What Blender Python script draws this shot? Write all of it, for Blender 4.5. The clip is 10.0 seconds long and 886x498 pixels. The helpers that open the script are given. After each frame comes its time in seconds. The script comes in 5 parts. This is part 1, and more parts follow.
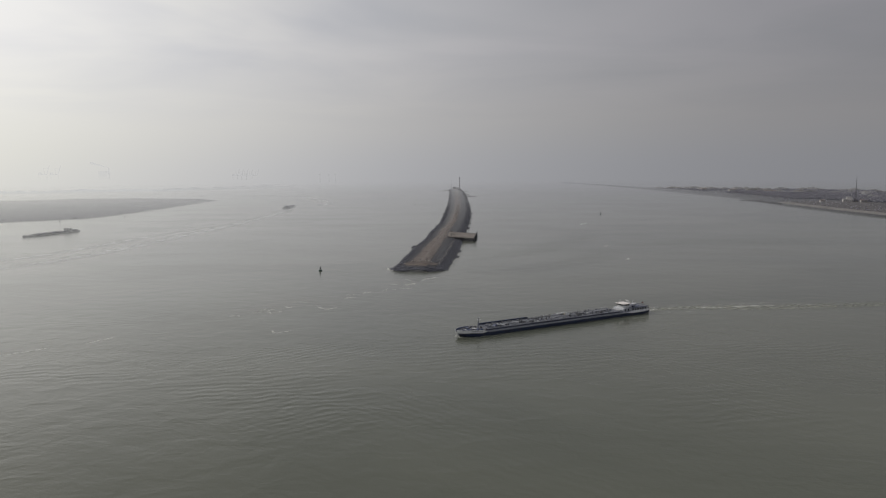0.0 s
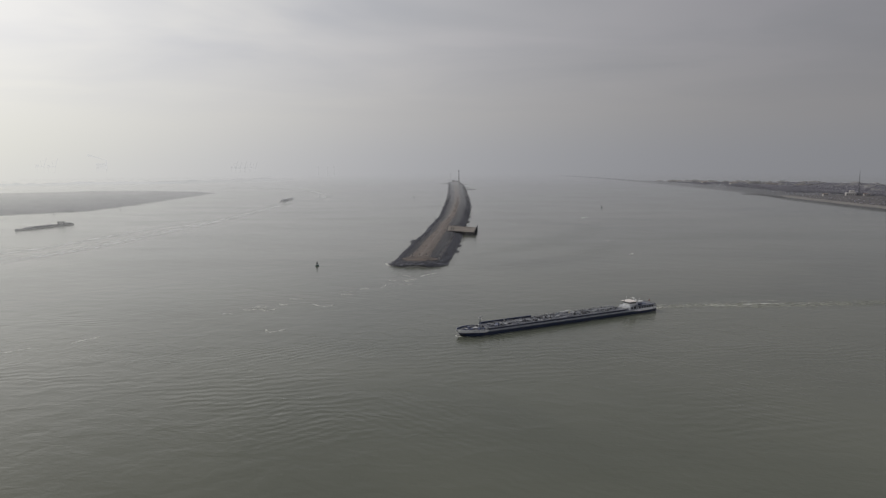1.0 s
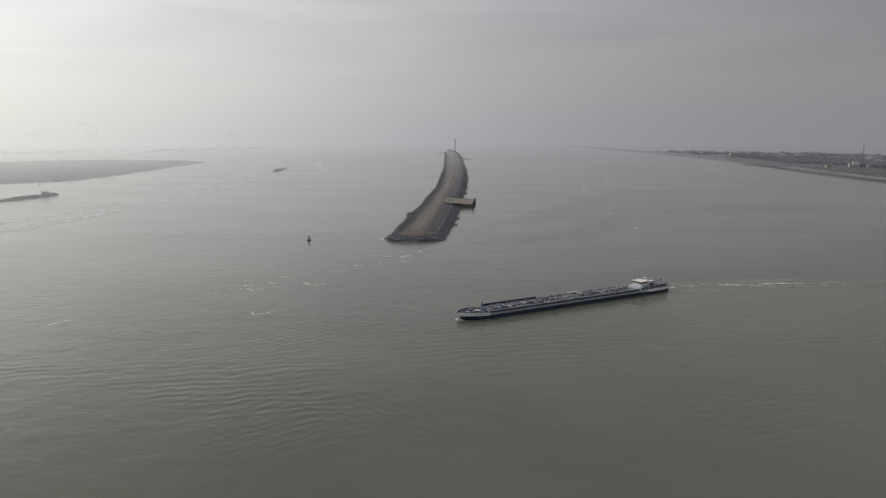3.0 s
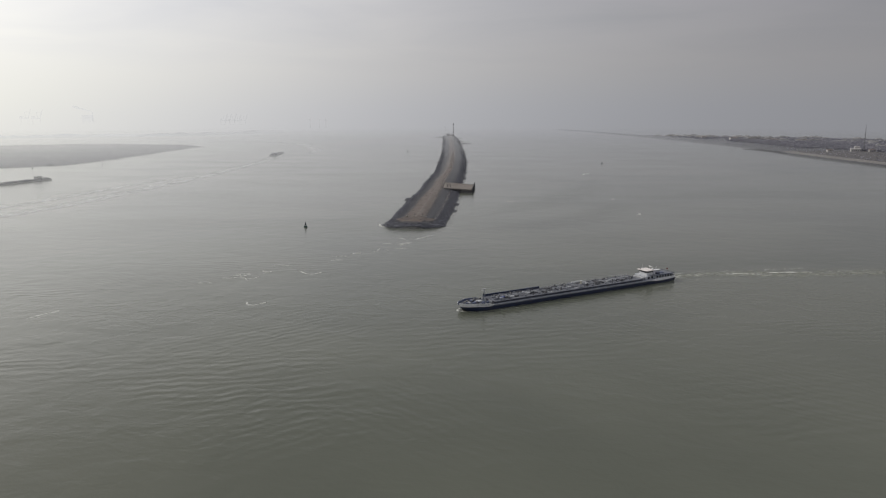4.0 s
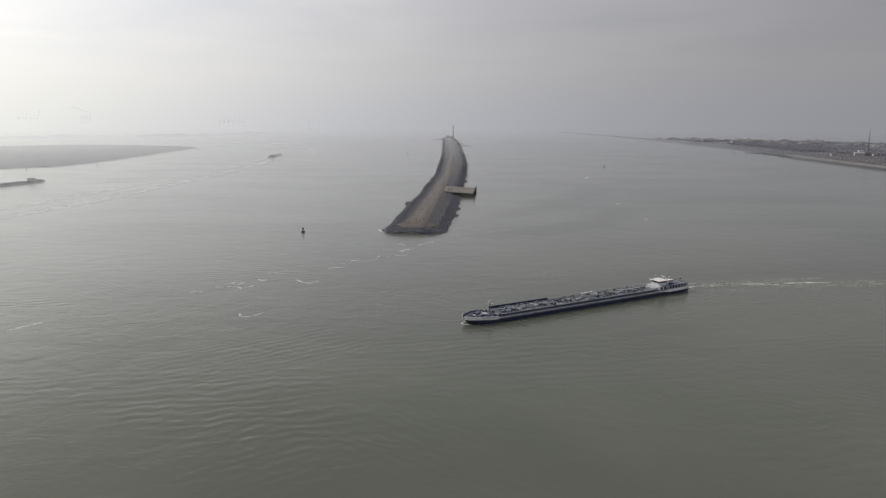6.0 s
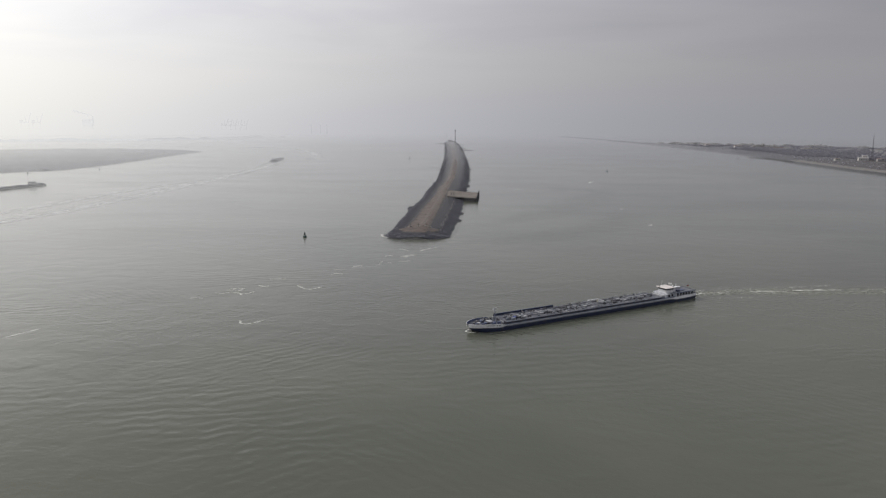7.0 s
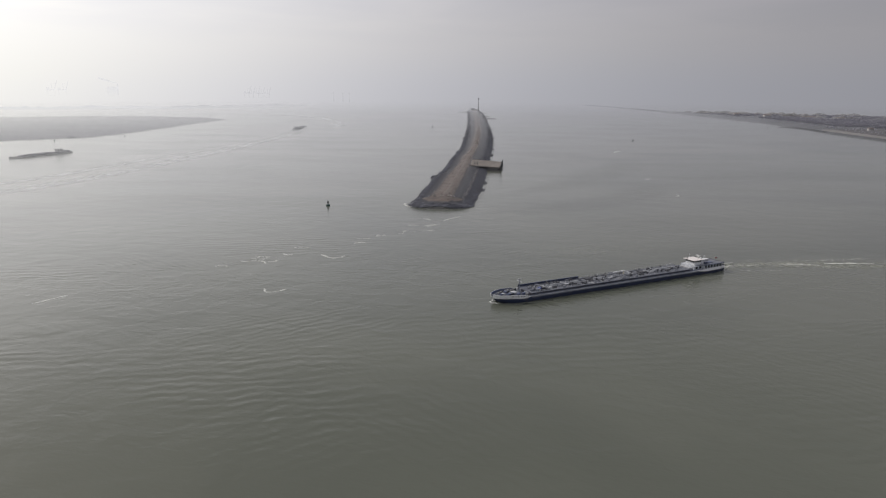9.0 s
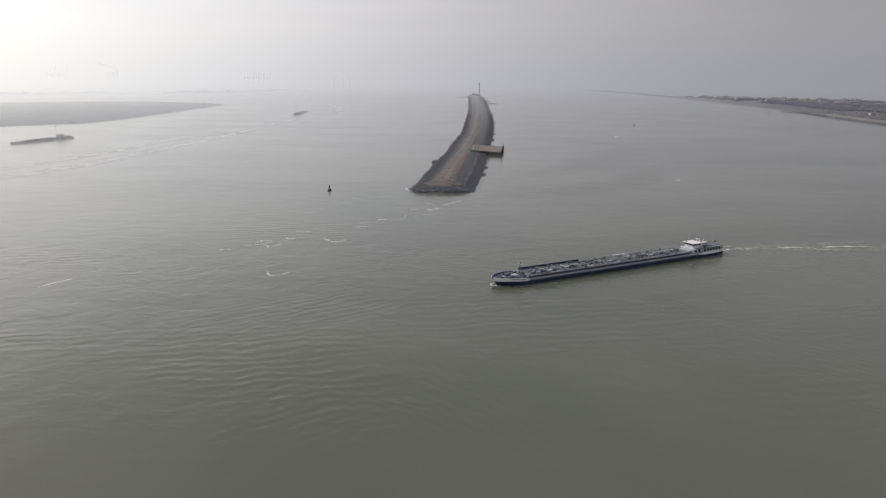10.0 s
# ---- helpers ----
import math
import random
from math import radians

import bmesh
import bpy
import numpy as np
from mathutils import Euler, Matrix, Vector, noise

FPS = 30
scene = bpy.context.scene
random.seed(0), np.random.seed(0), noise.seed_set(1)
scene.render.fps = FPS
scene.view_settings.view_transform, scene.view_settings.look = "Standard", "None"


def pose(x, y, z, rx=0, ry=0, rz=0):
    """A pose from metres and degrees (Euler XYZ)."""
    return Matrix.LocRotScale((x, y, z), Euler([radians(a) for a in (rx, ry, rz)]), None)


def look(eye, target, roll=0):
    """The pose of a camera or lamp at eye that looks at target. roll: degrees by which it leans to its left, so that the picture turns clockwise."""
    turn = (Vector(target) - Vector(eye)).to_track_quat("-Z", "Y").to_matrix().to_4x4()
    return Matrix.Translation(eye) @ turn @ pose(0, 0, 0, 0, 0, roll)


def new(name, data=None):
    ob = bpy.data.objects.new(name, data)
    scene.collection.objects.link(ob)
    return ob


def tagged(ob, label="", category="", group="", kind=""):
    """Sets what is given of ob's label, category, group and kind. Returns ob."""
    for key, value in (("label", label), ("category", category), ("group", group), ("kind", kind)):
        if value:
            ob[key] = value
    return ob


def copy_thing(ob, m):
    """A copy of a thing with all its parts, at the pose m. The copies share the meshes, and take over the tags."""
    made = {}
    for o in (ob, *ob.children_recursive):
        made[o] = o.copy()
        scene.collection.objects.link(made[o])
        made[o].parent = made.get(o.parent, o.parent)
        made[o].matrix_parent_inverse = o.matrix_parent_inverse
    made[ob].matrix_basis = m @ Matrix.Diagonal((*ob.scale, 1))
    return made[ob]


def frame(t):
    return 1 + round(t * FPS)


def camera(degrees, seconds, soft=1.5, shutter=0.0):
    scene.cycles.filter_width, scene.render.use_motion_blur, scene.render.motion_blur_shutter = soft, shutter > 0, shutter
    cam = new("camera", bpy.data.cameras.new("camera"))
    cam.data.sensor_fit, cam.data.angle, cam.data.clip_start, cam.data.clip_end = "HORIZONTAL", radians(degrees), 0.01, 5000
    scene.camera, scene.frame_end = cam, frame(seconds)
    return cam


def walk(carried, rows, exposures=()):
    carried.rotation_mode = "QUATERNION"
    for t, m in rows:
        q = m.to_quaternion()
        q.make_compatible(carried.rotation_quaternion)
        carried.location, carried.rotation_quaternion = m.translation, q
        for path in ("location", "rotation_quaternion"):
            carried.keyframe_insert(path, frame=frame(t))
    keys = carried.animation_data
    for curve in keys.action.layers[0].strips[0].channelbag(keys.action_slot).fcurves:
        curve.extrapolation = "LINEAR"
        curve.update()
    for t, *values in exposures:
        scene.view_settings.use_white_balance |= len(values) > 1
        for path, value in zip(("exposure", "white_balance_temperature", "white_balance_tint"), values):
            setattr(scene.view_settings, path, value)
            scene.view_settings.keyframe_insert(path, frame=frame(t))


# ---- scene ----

# ---------------------------------------------------------------- camera
cam = camera(64.0, 10.0, soft=1.3)
PATH = [
    (0.0, (0.00, 0.00, 72.52), (-35.93, 495.58, 16.71), -0.39),
    (0.5, (-0.71, 6.24, 72.46), (-36.22, 501.73, 15.62), -0.37),
    (1.0, (-1.46, 12.33, 72.42), (-36.68, 507.37, 11.67), -0.31),
    (1.5, (-2.24, 18.22, 72.41), (-36.59, 512.67, 6.51), -0.25),
    (2.0, (-3.05, 23.90, 72.41), (-36.86, 517.71, 1.65), -0.21),
    (2.5, (-3.87, 29.34, 72.42), (-36.61, 522.42, -3.67), -0.19),
    (3.0, (-4.69, 34.49, 72.45), (-36.51, 526.72, -9.40), -0.12),
    (3.2, (-5.02, 36.47, 72.46), (-36.48, 528.35, -11.61), -0.10),
    (4.3, (-6.79, 46.42, 72.54), (-36.56, 536.65, -21.24), -0.06),
    (4.5, (-7.10, 48.04, 72.55), (-36.59, 538.33, -21.00), -0.05),
    (5.0, (-7.84, 51.82, 72.59), (-36.50, 542.28, -20.31), -0.04),
    (5.5, (-8.55, 55.19, 72.62), (-36.48, 545.83, -19.51), 0.06),
    (5.7, (-8.81, 56.41, 72.63), (-37.36, 547.06, -19.26), 0.09),
    (6.8, (-10.10, 61.79, 72.65), (-40.06, 552.90, -16.32), 0.22),
    (7.0, (-10.30, 62.51, 72.64), (-40.71, 553.67, -15.85), 0.25),
    (7.5, (-10.74, 63.93, 72.62), (-44.39, 554.10, -20.10), 0.33),
    (8.0, (-11.08, 64.79, 72.58), (-51.38, 553.41, -25.51), 0.35),
    (8.5, (-11.32, 65.07, 72.51), (-55.48, 552.15, -31.43), 0.35),
    (9.0, (-11.45, 64.73, 72.41), (-56.66, 550.42, -37.40), 0.34),
    (9.5, (-11.47, 63.75, 72.28), (-57.10, 548.00, -43.58), 0.30),
    (10.0, (-11.35, 62.10, 72.12), (-56.89, 545.44, -47.51), 0.26),
]
EXPOSURES = [(0.0, 0.01, 6530, 9.5), (2.5, 0.10, 6530, 9.5), (5.0, 0.30, 6480, 9.5), (7.5, 0.34, 6440, 11.5), (9.0, 0.36, 6430, 12), (9.5, 0.42, 6430, 12), (10.0, 0.45, 6430, 12)]
walk(cam, [(t, look(eye, target, roll)) for t, eye, target, roll in PATH], EXPOSURES)

# ---------------------------------------------------------------- sky and sun
SUN_AZ, SUN_EL = radians(60), radians(40)   # left of the dam's axis, above the horizon
SUN_DIR = Vector((-math.sin(SUN_AZ) * math.cos(SUN_EL), math.cos(SUN_AZ) * math.cos(SUN_EL), math.sin(SUN_EL)))


def link(tree, a, out, b, inp):
    tree.links.new(a.outputs[out], b.inputs[inp])


def math_node(tree, op, a=None, b=None, clamp=False):
    n = tree.nodes.new("ShaderNodeMath")
    n.operation, n.use_clamp = op, clamp
    for k, v in enumerate((a, b)):
        if v is None:
            continue
        if isinstance(v, (int, float)):
            n.inputs[k].default_value = v
        else:
            tree.links.new(v, n.inputs[k])
    return n.outputs[0]


def mix_rgb(tree, fac, a, b, blend="MIX"):
    n = tree.nodes.new("ShaderNodeMix")
    n.data_type, n.blend_type = "RGBA", blend
    for k, v in ((0, fac), (6, a), (7, b)):
        if isinstance(v, (int, float)):
            n.inputs[k].default_value = v
        elif isinstance(v, tuple):
            n.inputs[k].default_value = (*v[:3], 1)
        else:
            tree.links.new(v, n.inputs[k])
    return n.outputs[2]


def build_sky():
    world = bpy.data.worlds.new("hazy_sky")
    world.use_nodes = True
    scene.world = world
    t = world.node_tree
    t.nodes.clear()
    out = t.nodes.new("ShaderNodeOutputWorld")
    co = t.nodes.new("ShaderNodeTexCoord")
    sky = t.nodes.new("ShaderNodeTexSky")
    sky.sky_type, sky.sun_disc = "NISHITA", False
    sky.sun_elevation, sky.sun_rotation = SUN_EL, 2 * math.pi - SUN_AZ
    sky.air_density, sky.dust_density, sky.ozone_density = 1.0, 8.0, 1.0
    clear = t.nodes.new("ShaderNodeBackground")
    clear.inputs[1].default_value = 0.05
    link(t, sky, 0, clear, 0)
    # the haze veil: brightest round the hidden sun
    dot = t.nodes.new("ShaderNodeVectorMath")
    dot.operation = "DOT_PRODUCT"
    dot.inputs[1].default_value = SUN_DIR
    link(t, co, "Generated", dot, 0)
    near = math_node(t, "MULTIPLY_ADD", dot.outputs["Value"], 0.5)
    near.node.inputs[2].default_value = 0.5
    glow = math_node(t, "POWER", near, 6.0)
    # cloud streaks on a flat layer high above
    sep = t.nodes.new("ShaderNodeSeparateXYZ")
    link(t, co, "Generated", sep, 0)
    up = math_node(t, "MAXIMUM", sep.outputs[2], 0.0)
    den = math_node(t, "ADD", up, 0.07)
    cx = math_node(t, "DIVIDE", sep.outputs[0], den)
    cy = math_node(t, "DIVIDE", sep.outputs[1], den)
    com = t.nodes.new("ShaderNodeCombineXYZ")
    t.links.new(cx, com.inputs[0])
    t.links.new(cy, com.inputs[1])
    cloud = t.nodes.new("ShaderNodeTexNoise")
    cloud.inputs["Scale"].default_value = 0.55
    cloud.inputs["Detail"].default_value = 4.0
    cloud.inputs["Roughness"].default_value = 0.5
    cloud.inputs["Distortion"].default_value = 0.4
    link(t, com, 0, cloud, "Vector")
    ramp = t.nodes.new("ShaderNodeMapRange")
    ramp.inputs[1].default_value, ramp.inputs[2].default_value = 0.42, 0.62
    link(t, cloud, 0, ramp, 0)
    high = t.nodes.new("ShaderNodeMapRange")     # the clouds only show above the haze
    high.inputs[1].default_value, high.inputs[2].default_value = 0.05, 0.20
    t.links.new(up, high.inputs[0])
    amount = math_node(t, "MULTIPLY", ramp.outputs[0], high.outputs[0])
    warm = math_node(t, "MULTIPLY", glow, 2.4, True)
    tone = mix_rgb(t, warm, (0.965, 0.95, 1.005), (1.0, 0.996, 0.970))
    band = t.nodes.new("ShaderNodeMapRange")     # a warmer tint low down
    band.inputs[1].default_value, band.inputs[2].default_value = 0.02, 0.16
    t.links.new(up, band.inputs[0])
    tone = mix_rgb(t, 1.0, tone, mix_rgb(t, band.outputs[0], (1.005, 1.002, 0.965), (0.985, 0.985, 1.01)), "MULTIPLY")
    foot = t.nodes.new("ShaderNodeMapRange")     # blue haze along the foot of the sky, where the glow is weak
    foot.interpolation_type = "SMOOTHSTEP"
    for k, v in enumerate((0.0, 0.085, 1.0, 0.0)):
        foot.inputs[k + 1].default_value = v
    t.links.new(up, foot.inputs[0])
    dim = math_node(t, "SUBTRACT", 1.0, math_node(t, "MULTIPLY", glow, 2.6), True)
    tone = mix_rgb(t, math_node(t, "MULTIPLY", foot.outputs[0], dim), tone, (0.905, 0.923, 1.0))
    tone = mix_rgb(t, amount, tone, (0.80, 0.815, 0.875))
    over = t.nodes.new("ShaderNodeMapRange")     # the glow thins out towards the zenith
    over.interpolation_type = "SMOOTHSTEP"
    for k, v in enumerate((0.20, 0.46, 1.0, 0.10)):
        over.inputs[k + 1].default_value = v
    t.links.new(up, over.inputs[0])
    level = math_node(t, "MULTIPLY_ADD", math_node(t, "MULTIPLY", glow, over.outputs[0]), 1.11)
    level.node.inputs[2].default_value = 0.198
    low = t.nodes.new("ShaderNodeMapRange")      # the haze is thickest along the horizon
    low.interpolation_type = "SMOOTHSTEP"
    for k, v in enumerate((0.0, 0.36, 1.29, 1.0)):
        low.inputs[k + 1].default_value = v
    t.links.new(up, low.inputs[0])
    level = math_node(t, "MULTIPLY", level, low.outputs[0])
    zenith = math_node(t, "MULTIPLY", math_node(t, "MULTIPLY", up, up), 0.40)   # thin cloud overhead lets more through
    level = math_node(t, "ADD", level, zenith)
    away = math_node(t, "MAXIMUM", math_node(t, "MULTIPLY", dot.outputs["Value"], -1.0), 0.0)   # the haze brightens again opposite the sun
    level = math_node(t, "ADD", level, math_node(t, "MULTIPLY", math_node(t, "MULTIPLY", away, away), 0.22))
    veil = t.nodes.new("ShaderNodeBackground")
    t.links.new(tone, veil.inputs[0])
    t.links.new(level, veil.inputs[1])
    mix = t.nodes.new("ShaderNodeMixShader")
    mix.inputs[0].default_value = 0.88
    link(t, clear, 0, mix, 1)
    link(t, veil, 0, mix, 2)
    link(t, mix, 0, out, 0)


build_sky()
sun_data = bpy.data.lights.new("sun", "SUN")
sun_data.energy, sun_data.angle, sun_data.color = 1.3, radians(12), (1.0, 0.96, 0.90)
sun = new("sun", sun_data)
sun.matrix_world = look(SUN_DIR * 400, (0, 0, 0))


# ---------------------------------------------------------------- materials
def surface(name, a, b, scale=1.0, rough=0.7, metal=0.0, bump=0.2, stain=None, sheen=0.0, coat=0.0, fine=8.0, spec=0.5, space="Object", fuzz=0.6):
    """Two tones mixed by broad noise, a fine grain over them, an optional stain colour, and relief."""
    m = bpy.data.materials.new(name)
    m.use_nodes = True
    t = m.node_tree
    p = t.nodes["Principled BSDF"]
    co = t.nodes.new("ShaderNodeTexCoord")
    broad = t.nodes.new("ShaderNodeTexNoise")
    broad.inputs["Scale"].default_value, broad.inputs["Detail"].default_value = scale, 5
    link(t, co, space, broad, "Vector")
    grain = t.nodes.new("ShaderNodeTexNoise")
    grain.inputs["Scale"].default_value, grain.inputs["Detail"].default_value = scale * fine, 3
    link(t, co, space, grain, "Vector")
    r = t.nodes.new("ShaderNodeMapRange")
    r.inputs[1].default_value, r.inputs[2].default_value = 0.35, 0.65
    link(t, broad, 0, r, 0)
    col = mix_rgb(t, r.outputs[0], a, b)
    g = t.nodes.new("ShaderNodeMapRange")
    g.inputs[3].default_value, g.inputs[4].default_value = 0.75, 1.25
    link(t, grain, 0, g, 0)
    col = mix_rgb(t, 1.0, col, g.outputs[0], "MULTIPLY")
    if stain:
        st = t.nodes.new("ShaderNodeTexNoise")
        st.inputs["Scale"].default_value, st.inputs["Detail"].default_value = scale * 2.7, 6
        link(t, co, space, st, "Vector")
        sr = t.nodes.new("ShaderNodeMapRange")
        sr.inputs[1].default_value, sr.inputs[2].default_value = 0.55, 0.72
        link(t, st, 0, sr, 0)
        col = mix_rgb(t, sr.outputs[0], col, stain)
    t.links.new(col, p.inputs["Base Color"])
    p.inputs["Roughness"].default_value, p.inputs["Metallic"].default_value = rough, metal
    p.inputs["Specular IOR Level"].default_value = spec
    p.inputs["Sheen Weight"].default_value, p.inputs["Sheen Roughness"].default_value = sheen, fuzz
    p.inputs["Coat Weight"].default_value, p.inputs["Coat Roughness"].default_value = coat, 0.35
    if bump:
        bp = t.nodes.new("ShaderNodeBump")
        bp.inputs["Strength"].default_value, bp.inputs["Distance"].default_value = bump, 0.3 / scale / fine
        link(t, grain, 0, bp, "Height")
        link(t, bp, 0, p, "Normal")
    return m


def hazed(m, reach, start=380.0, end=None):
    """Painted haze: alpha falls with distance across the water, letting bright air behind show."""
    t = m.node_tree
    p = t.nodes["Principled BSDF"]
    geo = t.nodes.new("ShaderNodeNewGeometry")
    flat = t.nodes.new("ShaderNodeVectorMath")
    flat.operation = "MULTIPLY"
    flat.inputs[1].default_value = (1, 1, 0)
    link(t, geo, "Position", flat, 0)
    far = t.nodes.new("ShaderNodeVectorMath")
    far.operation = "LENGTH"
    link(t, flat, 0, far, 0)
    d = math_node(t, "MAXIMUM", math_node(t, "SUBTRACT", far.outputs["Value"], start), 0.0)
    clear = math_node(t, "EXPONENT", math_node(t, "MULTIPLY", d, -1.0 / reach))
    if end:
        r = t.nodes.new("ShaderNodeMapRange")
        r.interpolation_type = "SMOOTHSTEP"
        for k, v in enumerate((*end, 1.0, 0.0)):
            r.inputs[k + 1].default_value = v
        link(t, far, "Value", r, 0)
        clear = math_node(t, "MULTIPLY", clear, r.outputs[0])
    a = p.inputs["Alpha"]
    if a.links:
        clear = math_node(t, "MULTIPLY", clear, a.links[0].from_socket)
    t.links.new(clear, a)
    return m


def water_material():
    m = bpy.data.materials.new("silty_water")
    m.use_nodes = True
    t = m.node_tree
    p = t.nodes["Principled BSDF"]
    co = t.nodes.new("ShaderNodeTexCoord")

    def noise_at(size, detail, stretch=(1, 1, 1), turn=0.0, distort=0.0):
        mp = t.nodes.new("ShaderNodeMapping")
        mp.inputs["Scale"].default_value = stretch
        mp.inputs["Rotation"].default_value = (0, 0, radians(turn))
        link(t, co, "Object", mp, 0)
        n = t.nodes.new("ShaderNodeTexNoise")
        n.inputs["Scale"].default_value, n.inputs["Detail"].default_value = 1.0 / size, detail
        n.inputs["Distortion"].default_value = distort
        link(t, mp, 0, n, "Vector")
        return n.outputs[0]

    def ranged(v, lo, hi, a=0.0, b=1.0):
        r = t.nodes.new("ShaderNodeMapRange")
        r.interpolation_type = "SMOOTHSTEP"
        for k, x in enumerate((lo, hi, a, b)):
            r.inputs[k + 1].default_value = x
        t.links.new(v, r.inputs[0])
        return r.outputs[0]

    # three ripple trains, in patches, over smaller chop
    def train(turn, size, patch):
        mp = t.nodes.new("ShaderNodeMapping")
        mp.inputs["Rotation"].default_value = (0, 0, radians(turn))
        link(t, co, "Object", mp, 0)
        w = t.nodes.new("ShaderNodeTexWave")
        w.inputs["Scale"].default_value, w.inputs["Distortion"].default_value = 0.314 / size, 7.5
        w.inputs["Detail"].default_value, w.inputs["Detail Scale"].default_value = 3.0, 0.9
        link(t, mp, 0, w, 0)
        return math_node(t, "MULTIPLY", w.outputs[1], patch)

    h = math_node(t, "MULTIPLY", train(-132, 3.9, ranged(noise_at(60, 3, (0.8, 1, 1), 10), 0.48, 0.68)), 0.042)
    h = math_node(t, "ADD", h, math_node(t, "MULTIPLY", train(-52, 3.4, ranged(noise_at(70, 3, (1, 1, 1), 77), 0.5, 0.70)), 0.045))
    h = math_node(t, "ADD", h, math_node(t, "MULTIPLY", train(-106, 4.6, ranged(noise_at(64, 2, (0.6, 1, 1), 40), 0.52, 0.68)), 0.06))
    # the barge's bow wave spreads towards the near water
    off = t.nodes.new("ShaderNodeVectorMath")
    off.operation = "MULTIPLY_ADD"
    off.inputs[1].default_value, off.inputs[2].default_value = (1 / 75, 1 / 42, 0), (-5 / 75, -228 / 42, 0)
    link(t, co, "Object", off, 0)
    near = t.nodes.new("ShaderNodeVectorMath")
    near.operation = "LENGTH"
    link(t, off, 0, near, 0)
    h = math_node(t, "ADD", h, math_node(t, "MULTIPLY", train(-104, 5.0, ranged(near.outputs["Value"], 0.25, 1.0, 1.0, 0.0)), 0.05))
    swell = noise_at(10, 3, (0.85, 1.0, 1), 22, 0.6)
    chop = noise_at(2.6, 3, (0.55, 1.0, 1), 14, 0.3)
    calm = ranged(noise_at(110, 3, (0.5, 1, 1), 20, 1.0), 0.36, 0.62, 0.42, 1.0)
    h = math_node(t, "ADD", h, math_node(t, "MULTIPLY", swell, 0.29))
    h = math_node(t, "ADD", h, math_node(t, "MULTIPLY", math_node(t, "MULTIPLY", chop, calm), 0.09))
    h = math_node(t, "ADD", h, math_node(t, "MULTIPLY", math_node(t, "MULTIPLY", noise_at(1.1, 2, (0.7, 1.0, 1), 30), calm), 0.058))
    bp = t.nodes.new("ShaderNodeBump")
    bp.inputs["Strength"].default_value, bp.inputs["Distance"].default_value = 0.72, 1.0
    t.links.new(h, bp.inputs["Height"])
    link(t, bp, 0, p, "Normal")
    # silt clouds
    silt = ranged(noise_at(150, 4, (0.6, 1, 1), 25, 0.8), 0.35, 0.65)
    col = mix_rgb(t, silt, (0.093, 0.100, 0.077), (0.125, 0.131, 0.102))
    t.links.new(col, p.inputs["Base Color"])
    t.links.new(ranged(noise_at(70, 3, (0.4, 1, 1), 15, 1.0), 0.35, 0.7, 0.145, 0.18), p.inputs["Roughness"])
    p.inputs["IOR"].default_value = 1.38
    return m


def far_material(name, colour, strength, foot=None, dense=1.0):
    """A distant backdrop whose emission paints in kilometres of bright haze before it."""
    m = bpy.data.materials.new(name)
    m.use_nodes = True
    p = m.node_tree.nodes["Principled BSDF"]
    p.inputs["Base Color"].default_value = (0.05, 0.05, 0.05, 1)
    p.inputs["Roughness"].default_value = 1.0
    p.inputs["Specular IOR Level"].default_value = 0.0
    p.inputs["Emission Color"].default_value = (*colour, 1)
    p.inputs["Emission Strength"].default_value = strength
    if foot:                                     # alpha fades out its foot, standing in for thicker haze over the water
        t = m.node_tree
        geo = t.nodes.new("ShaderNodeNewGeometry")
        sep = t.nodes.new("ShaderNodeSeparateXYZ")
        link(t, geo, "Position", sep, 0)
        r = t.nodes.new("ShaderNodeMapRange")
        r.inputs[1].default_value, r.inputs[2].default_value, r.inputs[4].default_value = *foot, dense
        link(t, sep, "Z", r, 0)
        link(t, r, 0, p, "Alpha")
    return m


